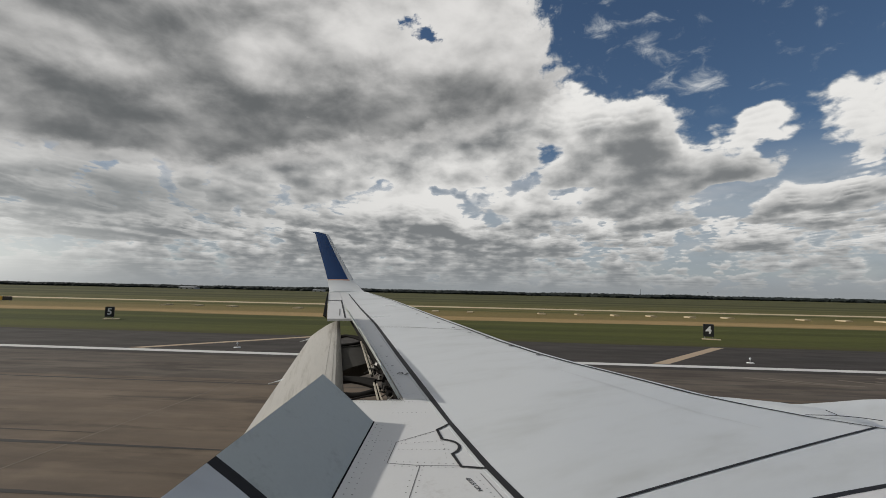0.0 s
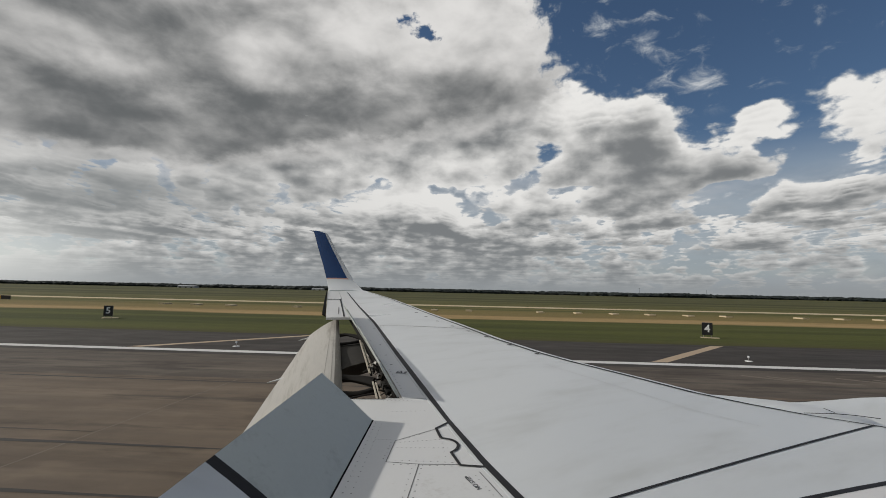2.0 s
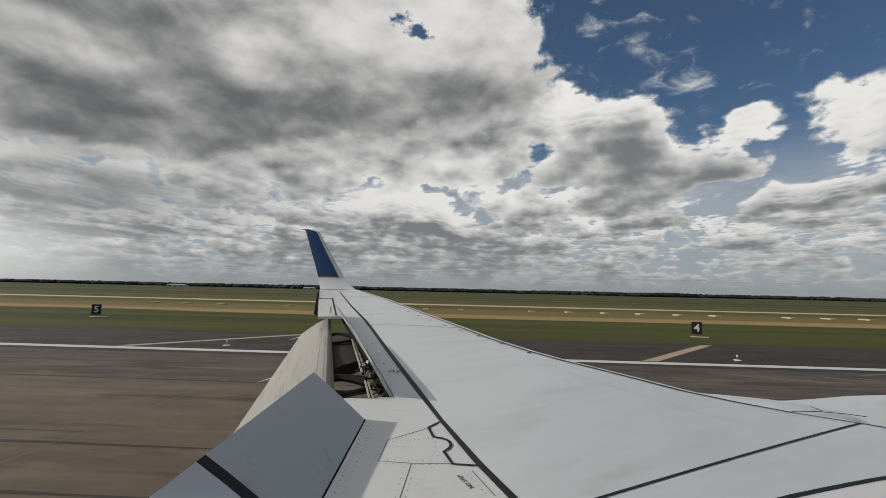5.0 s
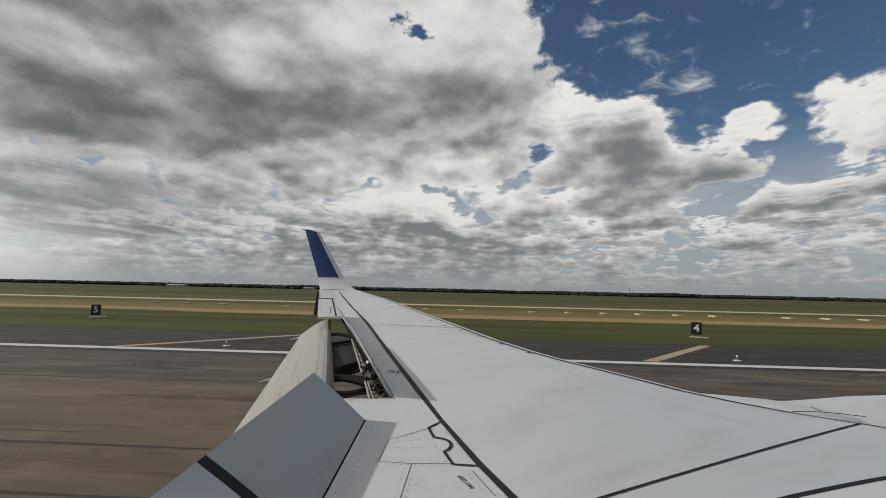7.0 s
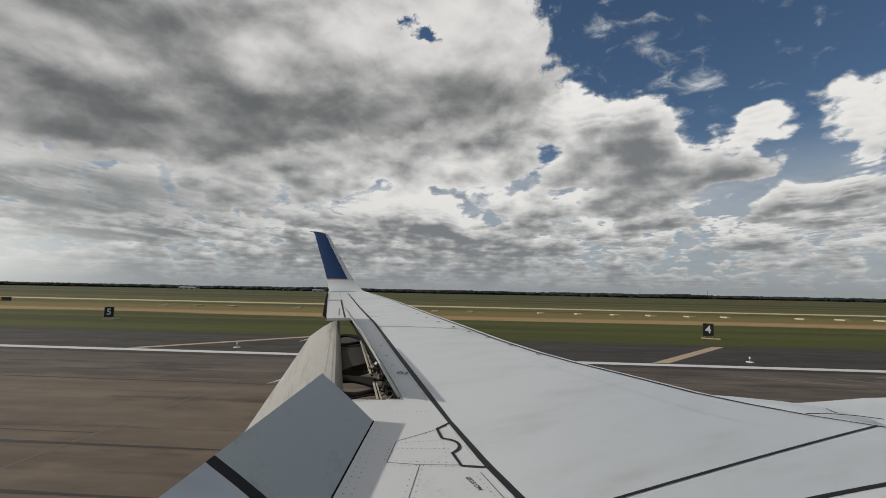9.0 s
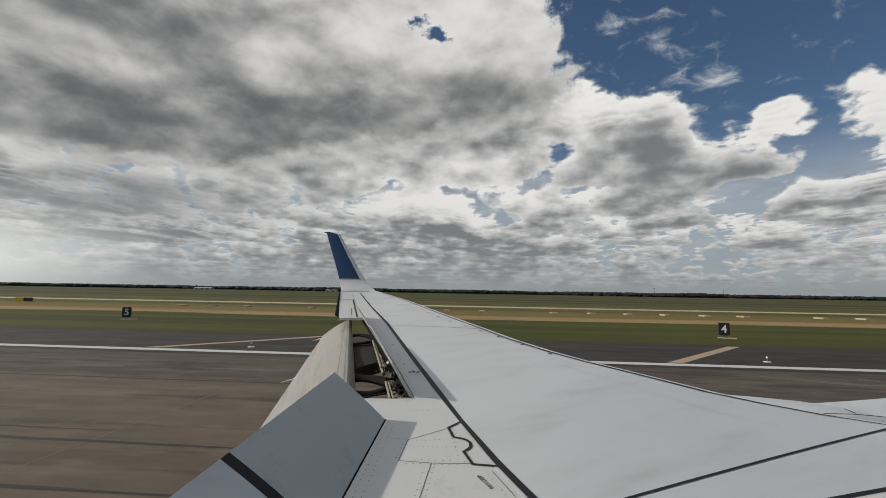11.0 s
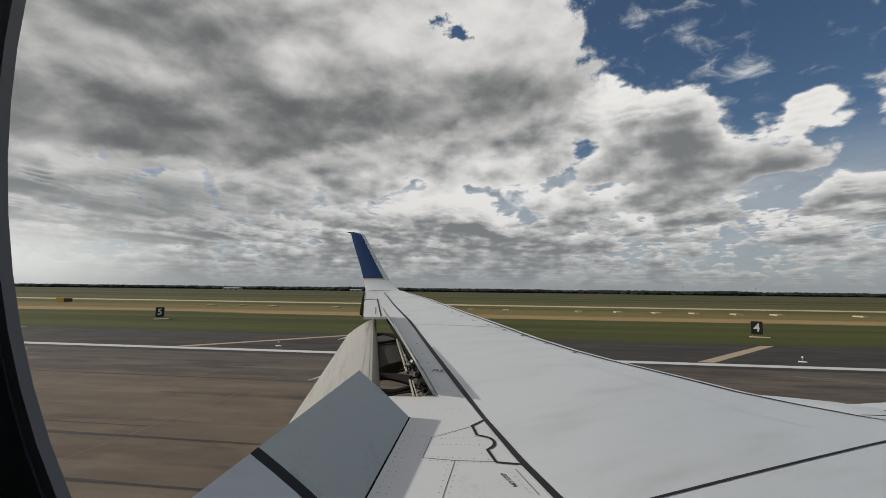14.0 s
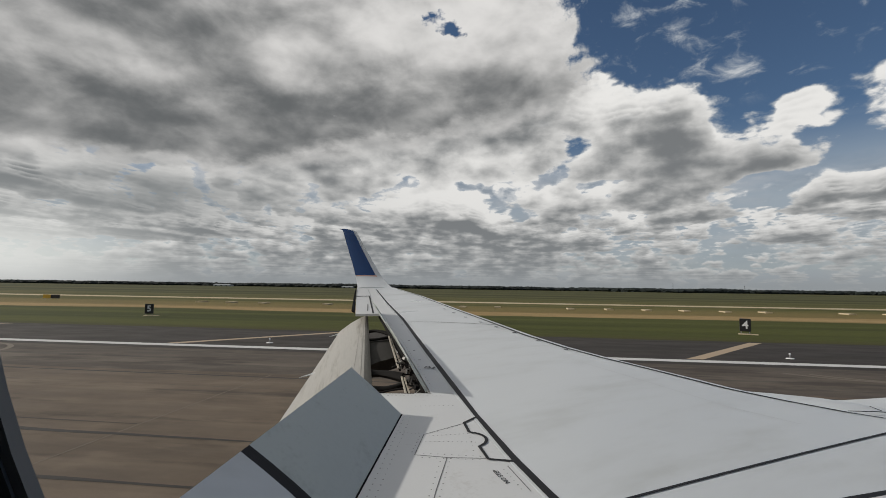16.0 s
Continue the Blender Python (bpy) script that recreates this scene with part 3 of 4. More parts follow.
for x, y in ((-1.30, 10.77), (-1.03, 10.27), (-0.74, 9.76), (-0.41, 9.26), (-0.10, 8.82), (0.22, 8.36), (0.58, 7.81), (0.95, 7.27)):
    painted("vent_slot", [(x - 0.032, y - 0.004), (x + 0.032, y + 0.004)], 0.05, BLACK, wing, 0.012)
for x, y in ((-1.89, 8.85), (-1.51, 7.57), (-1.30, 6.93), (-1.13, 6.43)):
    painted("small_fitting", [(x + 0.015, y), (x + 0.045, y + 0.01)], 0.03, SEAM, wing, 0.006)


def lettering(name, text, x, y, towards, size, parent):
    """Built-in letters lying on the skin, read in the direction towards."""
    cu = bpy.data.curves.new(name, "FONT")
    cu.body, cu.size, cu.extrude = text, size, 0.0006
    tmp = new(name + "_curve", cu)
    bpy.context.view_layer.update()
    me = bpy.data.meshes.new_from_object(tmp.evaluated_get(bpy.context.evaluated_depsgraph_get()))
    bpy.data.objects.remove(tmp)
    me.materials.append(BLACK)
    ob = new(name, me)
    d = Vector((towards[0], towards[1], 0)).normalized()
    slope = Vector((0, 1, 0.105)).normalized()
    up = slope.cross(Vector((1, 0, 0))) * -1
    dx3 = (d - up * d.dot(up)).normalized()
    ob.matrix_world = Matrix.Translation(on(x, y, -0.001)) @ Matrix((dx3, up.cross(dx3), up)).transposed().to_4x4()
    ob.parent = parent
    return ob


lettering("no_step_lettering", "NO STEP", 0.075, 3.375, (-0.42, 0.75), 0.050, wing)["label"] = "small black NO STEP lettering"
ring = [(-0.935 + 0.034 * math.cos(t_), 6.06 + 0.075 * math.sin(t_)) for t_ in [math.pi * q / 10 for q in range(11)]]
painted("tie_down_fitting", ring + [ring[0]], 0.016, BLACK, wing, 0.006, "small dark half-round tie-down fitting")
painted("tie_down_fitting", [(-0.865, 6.03), (-0.842, 6.12)], 0.030, SEAM, wing, 0.006)

# raised spoilers
def spoiler(y0, y1, angle, chord0, chord1, thick=0.035, name="spoiler"):
    """An outboard spoiler hinged along the wing, lifted by angle."""
    bm = bmesh.new()
    a, b = Vector(on(lerp(HINGE, y0) - 0.012, y0, 0.0)), Vector(on(lerp(HINGE, y1) - 0.012, y1, 0.0))
    run = (b - a).normalized()
    back = Vector((-run.y, run.x, 0)).normalized()
    back = back if back.x < 0 else -back
    lift = run.cross(back)
    lift = lift if lift.z > 0 else -lift
    d = back * math.cos(radians(angle)) + lift * math.sin(radians(angle))
    nrm = run.cross(d)
    nrm = nrm if nrm.x > 0 else -nrm
    def at(u, v, w):
        p = a.lerp(b, u)
        return p + d * (chord0 + (chord1 - chord0) * u) * v - nrm * w
    add_solid_free(bm, [[at(u, v, 0) for v in (0, 0.5, 1)] for u in (0, 0.5, 1)], [[at(u, v, w) for v, w in ((0, thick), (0.5, thick * 0.8), (1, 0.008))] for u in (0, 0.5, 1)])
    return part(name, bm, SPOILER, wing, "grey spoiler panel standing up")


def add_solid_free(bm, top, bottom):
    t, b = add_grid(bm, top), add_grid(bm, bottom)
    def rim(g):
        return g[0] + [r[-1] for r in g[1:]] + g[-1][-2::-1] + [r[0] for r in g[-2:0:-1]]
    rt, rb = rim(t), rim(b)
    for i in range(len(rt)):
        j = (i + 1) % len(rt)
        bm.faces.new((rt[i], rt[j], rb[j], rb[i]))


spoiler(5.22, 6.36, 57, 0.43, 0.42)
spoiler(6.38, 7.52, 57, 0.42, 0.40)
spoiler(7.54, 9.00, 54, 0.37, 0.34)
spoiler(9.02, 10.1, 57, 0.42, 0.38)

# the broad inboard spoiler, with a black line across it
def inboard_spoiler(y0, y1, mat, label):
    bm = bmesh.new()
    def at(y, v, w):
        hx, hz = -0.945, wz(-0.945, y)
        tx = -1.45 - 0.055 * (4.55 - y)
        tz = 2.93 - 0.112 * (4.55 - y)
        n = Vector((0.66, 0, 0.75))
        return Vector((hx + (tx - hx) * v, y, hz + (tz - hz) * v)) - n * w
    yy = [y0 + (y1 - y0) * i / 6 for i in range(7)]
    add_solid_free(bm, [[at(y, v, -0.012 * math.sin(math.pi * v)) for v in (0, 0.25, 0.5, 0.75, 1)] for y in yy],
                   [[at(y, v, 0.04 * (1 - v) + 0.008) for v in (0, 0.25, 0.5, 0.75, 1)] for y in yy])
    return part("ground_spoiler", bm, mat, wing, label, smooth=True)


inboard_spoiler(2.84, 4.54, SPOILER, "broad grey ground spoiler standing up")
inboard_spoiler(2.75, 2.84, BLACK, "black line across the spoiler")
inboard_spoiler(0.6, 2.75, WING, "paler inner end of the spoiler")
# a thin white strip draws the bright highlight of the spoiler's outer edge
bm = bmesh.new()
add_solid(bm, [[(-0.95, 4.541, 2.513), (-1.2, 4.541, 2.728), (-1.452, 4.541, 2.934)], [(-0.95, 4.549, 2.513), (-1.2, 4.549, 2.728), (-1.452, 4.549, 2.934)]], 0.018)
part("edge_highlight", bm, FAIRING, wing, "thin white highlight along the spoiler's outer edge")
bm = bmesh.new()
add_rod(bm, on(-0.94, 4.55, -0.01), on(-0.94, 0.6, -0.01), 0.011)
part("spoiler_hinge", bm, NEAR_BLACK, wing, "dark spoiler hinge gap")

# the extended flap
def flap_section(y):
    """Outline of the flap at y: nose, rounded top, tail, underside."""
    u = (y - 5.66) / (11.5 - 5.66)
    nose = Vector((-1.58 - 1.74 * u, y, 2.33 + 0.60 * u))
    tail = Vector((-2.74 - 1.18 * u, y - 0.3, 1.96 + 0.64 * u))
    c = (tail - nose) * 0.93
    up = Vector((0.30, 0, 0.95))
    h = 0.17 - 0.07 * u
    prof = ((0.0, -0.35), (-0.035, -0.1), (-0.03, 0.25), (0.02, 0.60), (0.10, 0.90), (0.22, 1.06), (0.38, 1.08), (0.56, 0.92), (0.75, 0.62), (0.90, 0.28), (1.0, 0.02), (0.98, -0.04), (0.6, -0.10), (0.2, -0.45))
    return [nose + c * s + up * h * t for s, t in prof]


bm = bmesh.new()
rows = [flap_section(y) for y in [4.2 + 7.1 * i / 26 for i in range(27)]]
vs = add_grid(bm, [r + [r[0]] for r in rows])
for end in (vs[0], vs[-1]):
    bm.faces.new(end[:-1])
bmesh.ops.remove_doubles(bm, verts=bm.verts, dist=0.0005)
flap = part("flap", bm, FLAP, wing, "weathered cream flap extended downwards", smooth=True)
def flap_band(i0, i1, off, mat, name, label, y0=4.2, y1=11.3, n=26):
    """A band of the flap's surface between two points of its outline, lying just above it."""
    bm = bmesh.new()
    rows_ = []
    for i in range(n + 1):
        s = flap_section(y0 + (y1 - y0) * i / n)
        mid = (s[2] + s[8]) / 2 - Vector((0, 0, 0.3))
        rows_.append([p_ + (p_ - mid).normalized() * off for p_ in s[i0:i1]])
    add_grid(bm, rows_)
    return part(name, bm, mat, flap, label, smooth=True)


# nose shading, laid over the flap as a darker band
flap_band(0, 5, 0.004, FLAP_NOSE_SHADE, "nose_band", "rounded nose of the flap with its shade painted on")
for y in (7.85, 10.9):
    bm = bmesh.new()
    s = flap_section(y)
    add_rod(bm, s[9] + Vector((0.1, 0, 0.0)), s[10] + Vector((-0.22, 0.08, -0.05)), 0.03, 0.004, 8)
    part("flap_track_tail", bm, WING, wing, "pointed tail of a flap track fairing")

# flap tracks, links and pipes in the open bay
TRACK = material("dark_track_paint", (0.042, 0.040, 0.037), 0.8, vary=0.35, scale=3, fine=25, gloss=0.15, tint=(0.075, 0.070, 0.062), tint_at=(0.52, 0.72))


def arm(points, wide, high, name="flap_track_arm", mat=NEAR_BLACK):
    """A bent dark arm through three points, oval in section."""
    a_, b_, c_ = (Vector(p_) for p_ in points)
    bm = bmesh.new()
    grid = []
    for i in range(11):
        u = i / 10
        c = a_ * (1 - u) ** 2 + (b_ * 2 - (a_ + c_) / 2) * 2 * u * (1 - u) + c_ * u ** 2
        k_ = 0.8 + 0.35 * abs(2 * u - 1)
        grid.append([c + Vector((0, wide * k_ * math.cos(t_), high * k_ * math.sin(t_))) for t_ in [2 * math.pi * q / 10 for q in range(11)]])
    add_grid(bm, grid)
    return part(name, bm, mat, wing, "dark bent flap track arm", smooth=True)


arm([(-2.78, 9.66, 2.734), (-2.61, 9.79, 2.764), (-2.26, 9.49, 2.735)], 0.10, 0.036)
arm([(-2.60, 8.96, 2.658), (-2.37, 9.06, 2.683), (-2.17, 9.27, 2.707)], 0.08, 0.030)
arm([(-1.99, 6.76, 2.431), (-1.74, 6.83, 2.446), (-1.36, 6.61, 2.442)], 0.12, 0.058)
arm([(-1.80, 6.21, 2.374), (-1.50, 6.20, 2.379), (-1.26, 6.43, 2.418)], 0.10, 0.036)
arm([(-1.62, 5.89, 2.351), (-1.41, 6.06, 2.385), (-1.20, 6.18, 2.399)], 0.04, 0.014)
arm([(-1.86, 6.59, 2.402), (-1.80, 6.39, 2.383), (-1.74, 6.15, 2.365)], 0.10, 0.05)
bm = bmesh.new()
hull = [[(-2.62, 8.92, 2.609), (-2.40, 9.15, 2.647), (-2.20, 9.35, 2.666)], [(-2.36, 8.19, 2.553), (-2.20, 8.35, 2.602), (-2.00, 8.61, 2.600)], [(-2.12, 7.27, 2.438), (-1.96, 7.57, 2.496), (-1.77, 7.89, 2.524)]]
add_solid_free(bm, hull, [[(x - 0.02, y + 0.25, z - 0.22) for x, y, z in row] for row in hull])
part("track_fairing", bm, TRACK, wing, "dark brownish grey fairing of a flap track", smooth=True)


def bar_between(a_, b_, wide, thick, mat, name, label=""):
    """A flat bevelled bar from a_ to b_."""
    a_, b_ = Vector(a_), Vector(b_)
    bm = bmesh.new()
    add_box(bm, (wide, thick, (b_ - a_).length), Matrix.Translation((a_ + b_) / 2) @ (b_ - a_).to_track_quat("Z", "Y").to_matrix().to_4x4())
    bmesh.ops.bevel(bm, geom=bm.edges[:], offset=0.004, segments=1, affect="EDGES")
    return part(name, bm, mat, wing, label)


for a_, b_, w_, mt in (((-2.08, 8.70, 2.780), (-1.42, 6.59, 2.572), 0.030, CREAM), ((-2.00, 8.55, 2.751), (-1.38, 6.63, 2.562), 0.022, CREAM), ((-2.04, 8.61, 2.750), (-1.40, 6.59, 2.547), 0.030, NEAR_BLACK),
                       ((-1.28, 6.13, 2.550), (-1.09, 5.49, 2.483), 0.024, CREAM), ((-1.24, 6.11, 2.545), (-1.05, 5.51, 2.478), 0.020, CREAM), ((-1.26, 6.09, 2.530), (-1.07, 5.47, 2.463), 0.030, NEAR_BLACK)):
    bar_between(a_, b_, w_, 0.020, mt, "control_link", "cream painted control link" if mt is CREAM else "dark control link")
for i in range(32):
    bm = bmesh.new()
    y = random.uniform(5.35, 6.9)
    x = lerp(HINGE, y) - random.uniform(0.0, 0.14)
    z = wz(x, y) - random.uniform(0.07, 0.20)
    d = Vector((random.uniform(-0.07, 0.03), random.uniform(-0.12, 0.12), random.uniform(-0.05, 0.05)))
    add_rod(bm, Vector((x, y, z)) - d, Vector((x, y, z)) + d, random.uniform(0.005, 0.012), segments=8)
    if i % 3 == 0:
        add_box(bm, (0.05, 0.07, 0.06), pose(x, y, z, 10, 20 * random.random(), 40 * random.random()))
    part("actuator_pipe", bm, (STEEL, NEAR_BLACK, TRACK, TRACK, NEAR_BLACK)[i % 5], wing)
# spanwise joints along the crest of the flap
for i0, f, w_ in ((4, 0.35, 0.07), (5, 0.15, 0.04)):
    bm = bmesh.new()
    rows_ = []
    for q in range(41):
        sec = flap_section(4.3 + 6.9 * q / 40)
        lift_ = Vector((0.0015, 0, 0.0045))
        rows_.append([sec[i0].lerp(sec[i0 + 1], f) + lift_, sec[i0].lerp(sec[i0 + 1], f + w_) + lift_])
    add_grid(bm, rows_)
    part("flap_joint", bm, FLAP_SEAM, flap, "dark joint running along the flap")

# outer trailing edge: fixed panel and drooped aileron
painted("panel_seam", [(-2.80, 10.2), (-3.69, 12.98)], 0.035, BLACK, wing, 0.004)
painted("panel_seam", [(-3.02, 10.5), (-3.30, 11.5)], 0.02, SEAM, wing, 0.004)
painted("panel_seam", [(-3.66, 13.0), (-4.08, 13.0)], 0.07, BLACK, wing, 0.004)
bm = bmesh.new()
add_solid(bm, [[(lerp(TAIL, y) - 0.01 - (0.085 - 0.014 * (y - 10.4)) * v, y, wz(lerp(TAIL, y), y) - 0.01 + 0.05 * v) for v in (0, 0.5, 1)] for y in (10.4, 11.5, 12.6, 13.6, 14.6)], 0.03)
part("aileron", bm, NEAR_BLACK, wing, "narrow dark aileron edge behind the wing")

# winglet: blends out of the tip and rises, thin, leaning outwards
STATIONS = [  # y, z, tail x, nose x, thickness
    (14.95, 3.60, -4.67, -3.42, 0.09), (15.20, 3.64, -4.73, -3.58, 0.085), (15.42, 3.74, -4.82, -3.76, 0.075), (15.58, 3.88, -4.90, -3.93, 0.07),
    (15.66, 4.02, -4.97, -4.06, 0.065), (15.78, 4.45, -5.13, -4.36, 0.06), (15.92, 5.00, -5.36, -4.73, 0.05), (16.03, 5.42, -5.52, -5.00, 0.04), (16.07, 5.58, -5.58, -5.11, 0.03), (16.085, 5.635, -5.62, -5.28, 0.018), (16.095, 5.675, -5.78, -5.48, 0.008)]


def winglet_rows(stations, u0, u1, inner, off=0.0, cols=8):
    """Points on the inner (or outer) face of the winglet."""
    out = []
    for i, (y, z, xt, xn, th) in enumerate(stations):
        y_p, z_p = stations[max(0, i - 1)][:2]
        y_n, z_n = stations[min(len(stations) - 1, i + 1)][:2]
        d = Vector((0, y_n - y_p, z_n - z_p)).normalized()
        n = Vector((0, -d.z, d.y))  # towards the fuselage and up
        row = []
        for j in range(cols + 1):
            u = u0 + (u1 - u0) * j / cols
            half = th * (math.sin(math.pi * min(1.0, 0.04 + 0.96 * u ** 0.8)) * 0.5 + 0.04) + off
            row.append(Vector((xt + (xn - xt) * u, y, z)) + n * (half if inner else -half))
        out.append(row)
    return out


bm = bmesh.new()
add_solid_free(bm, winglet_rows(STATIONS, 0, 1, True), winglet_rows(STATIONS, 0, 1, False))
winglet = part("winglet", bm, WING, wing, "upswept white winglet with a blue face", smooth=True)
bm = bmesh.new()
add_grid(bm, winglet_rows(STATIONS[4:], 0.02, 0.80, True, 0.004))
part("blue_panel", bm, BLUE, winglet, "deep blue painted winglet face", smooth=True)
bm = bmesh.new()
low = [(15.645, 3.985, -4.945, -4.02, 0.066), (15.66, 4.025, -4.965, -4.05, 0.065)]
add_grid(bm, winglet_rows(low, 0.02, 0.82, True, 0.005))
part("copper_line", bm, PINK, winglet, "thin copper line under the blue")

# ---------------------------------------------------------------- engine
bm = bmesh.new()
grid = []
for x, r in ((1.6, 0.70), (2.2, 0.95), (2.6, 1.06), (2.9, 1.05), (3.35, 1.01), (3.7, 0.99), (4.05, 1.00), (4.4, 1.035), (4.8, 1.08), (5.6, 1.13), (6.4, 1.10), (7.0, 1.0), (7.2, 0.92), (7.25, 0.82), (6.9, 0.76)):
    grid.append([(x, 6.05 + r * math.sin(a_), 1.475 + r * math.cos(a_)) for a_ in [2 * math.pi * j / 48 for j in range(49)]])
add_grid(bm, grid)
bmesh.ops.remove_doubles(bm, verts=bm.verts, dist=0.0005)
engine = part("engine_cowling", bm, WING, wing, "pale engine cowling under the wing", smooth=True)
bm = bmesh.new()
grid = []
for x, y, z in ((2.5, 5.95, 2.585), (3.0, 5.80, 2.590), (3.4, 5.62, 2.595), (3.7, 5.50, 2.575), (3.95, 5.41, 2.54), (4.15, 5.34, 2.49), (4.3, 5.30, 2.42)):
    grid.append([(x + 0.16 * v, y + 0.42 * v, z - 0.20 * v * v - 0.04 * abs(v)) for v in [-1 + 2 * j / 10 for j in range(11)]])
add_grid(bm, grid)
part("pylon_fairing", bm, WING, engine, "smooth pale fairing between the cowling and the wing", smooth=True)
for path, r in (([(3.45, 5.30, 2.545), (3.74, 5.31, 2.548), (3.95, 5.27, 2.545), (4.12, 5.19, 2.54)], 0.0035), ([(3.73, 5.42, 2.575), (3.78, 5.33, 2.552)], 0.003)):
    bm = bmesh.new()
    for p_, q_ in zip(path, path[1:]):
        add_rod(bm, p_, q_, r, segments=6)
    part("fairing_seam", bm, BLACK, engine, "thin dark seam on the fairing")

# ---------------------------------------------------------------- fuselage and cabin window
Y_BODY, Z_BODY = -1.74, 3.25


def tube(name, r_body, mat, label):
    """A length of fuselage, closed at both ends, with an opening at the window."""
    bm = bmesh.new()
    xs = [-11 + 0.5 * i for i in range(51)]
    angs = [radians(6 * i) for i in range(61)]
    vs = [[bm.verts.new((x, Y_BODY + r_body * math.cos(t_), Z_BODY + r_body * math.sin(t_))) for t_ in angs] for x in xs]
    for i in range(50):
        for j in range(60):
            if xs[i] >= -0.5 and xs[i + 1] <= 0.5 and (j < 5 or j >= 57):
                continue
            bm.faces.new((vs[i][j], vs[i + 1][j], vs[i + 1][j + 1], vs[i][j + 1]))
    bmesh.ops.remove_doubles(bm, verts=bm.verts, dist=0.0005)
    for end in (0, 50):
        bmesh.ops.holes_fill(bm, edges=[e_ for e_ in bm.edges if e_.is_boundary and all(abs(v.co.x - xs[end]) < 1e-4 for v in e_.verts)])
    return tagged(part(name, bm, mat, None, smooth=True), label, "wall", kind="structure")


tube("wall_fuselage", 1.90, FAIRING, "white painted fuselage skin beside the wing")
tube("wall_cabin_lining", 1.85, CABIN, "dark cabin lining round the window")
WIN = (0.0, EYE + 0.08, 0.197, 0.263)  # window centre x, z and half sizes


def oval(scale_add, y, n=64):
    cx, cz, a_, b_ = WIN
    return [(cx + (a_ + scale_add) * math.cos(2 * math.pi * i / n), y, cz + (b_ + scale_add) * math.sin(2 * math.pi * i / n)) for i in range(n + 1)]


def square(y, half, n=64):
    cx, cz = WIN[:2]
    out = []
    for i in range(n + 1):
        t_ = 2 * math.pi * i / n
        m_ = max(abs(math.cos(t_)), abs(math.sin(t_)))
        out.append((cx + half * math.cos(t_) / m_, y, cz - 0.10 + half * math.sin(t_) / m_))
    return out


bm = bmesh.new()
add_grid(bm, [oval(0.003, 0.1310), oval(0.0035, 0.1295), square(0.122, 0.62), square(0.19, 0.62), oval(0.13, 0.19), oval(0.05, 0.142), oval(0.003, 0.1310)])
bmesh.ops.remove_doubles(bm, verts=bm.verts, dist=0.0005)
tagged(part("wall_window_panel", bm, CABIN, None, smooth=True), "dark cabin wall panel with an oval opening", "wall", kind="structure")
bm = bmesh.new()
add_grid(bm, [square(0.195, 0.64), oval(0.14, 0.195)])
tagged(part("wall_window_skin", bm, FAIRING, None), "white fuselage skin round the oval window", "wall", kind="structure")
win = holder("window_1", "oval cabin window with a grey seal", "window", kind="structure", at=(0, 0, 0))
bm = bmesh.new()
add_grid(bm, [oval(0.0, 0.1365), oval(0.0, 0.1310), oval(0.0035, 0.1300), oval(0.02, 0.1305), oval(0.03, 0.140), oval(0.0, 0.1365)])
bmesh.ops.remove_doubles(bm, verts=bm.verts, dist=0.0003)
part("window_seal", bm, RIM, win, "worn grey window seal", smooth=True)

# the whole aircraft leans a little about the eye
LEAN = Matrix.Translation((0, 0, EYE)) @ pose(0, 0, 0, BANK) @ Matrix.Translation((0, 0, -EYE))
for th in (wing, win):
    th.matrix_basis = LEAN

# ---------------------------------------------------------------- airfield things
# faded diagonal stripes on the shoulder
STRIPE = bpy.data.meshes.new("shoulder_stripe")
STRIPE.from_pydata([(0, LINE_Y + 1.2, 0.031), (0.9, LINE_Y + 1.2, 0.031), (8.8, EDGE_Y - 0.5, 0.031), (7.9, EDGE_Y - 0.5, 0.031)], [], [(0, 1, 2, 3)])
STRIPE.materials.append(YELLOW_LINE)
for i in range(-9, 10):
    ob = new("shoulder_stripe", STRIPE)
    ob.location.x = 10.0 + 31.0 * i
    tagged(ob, "faded yellow diagonal stripe on the shoulder", "stripe", "shoulder stripes", "structure")

# joints and rubber marks on the runway
RUBBER = material("rubber_streak", (0.026, 0.022, 0.018), 0.85, vary=0.4, scale=0.6, fine=8, stretch=(0.1, 3, 1), tint=(0.085, 0.067, 0.050), tint_at=(0.50, 0.64))
PALE_JOINT = material("pale_joint", (0.165, 0.135, 0.10), 0.85, vary=0.3)
for y, w, x0, x1, mt in ((16.6, 0.025, -300, 300, TAR), (11.75, 0.24, -90, -9.6, RUBBER), (10.95, 0.32, -90, -4.5, RUBBER), (8.3, 0.16, -60, -2.0, RUBBER), (14.6, 0.10, -60, -17, RUBBER), (18.6, 0.16, -70, 60, RUBBER)):
    bm = bmesh.new()
    n = 160
    xs = [x0 + (x1 - x0) * i / n for i in range(n + 1)]
    def taper(i):
        return min(1.0, 0.15 + 6 * min(i, n - i) / n)
    add_grid(bm, [[(x, y + 0.25 * noise.noise((x * 0.02, y, 7.0)) + s * w * taper(i) * (0.5 + 0.35 * noise.noise((x * 0.5, y, s))), 0.0345) for i, x in enumerate(xs)] for s in (-1, 1)])
    tagged(part("pavement_joint" if mt is TAR else "rubber_mark", bm, mt), "thin dark tarred joint in the runway" if mt is TAR else "dark tyre rubber mark along the runway", "joint" if mt is TAR else "mark", kind="structure")
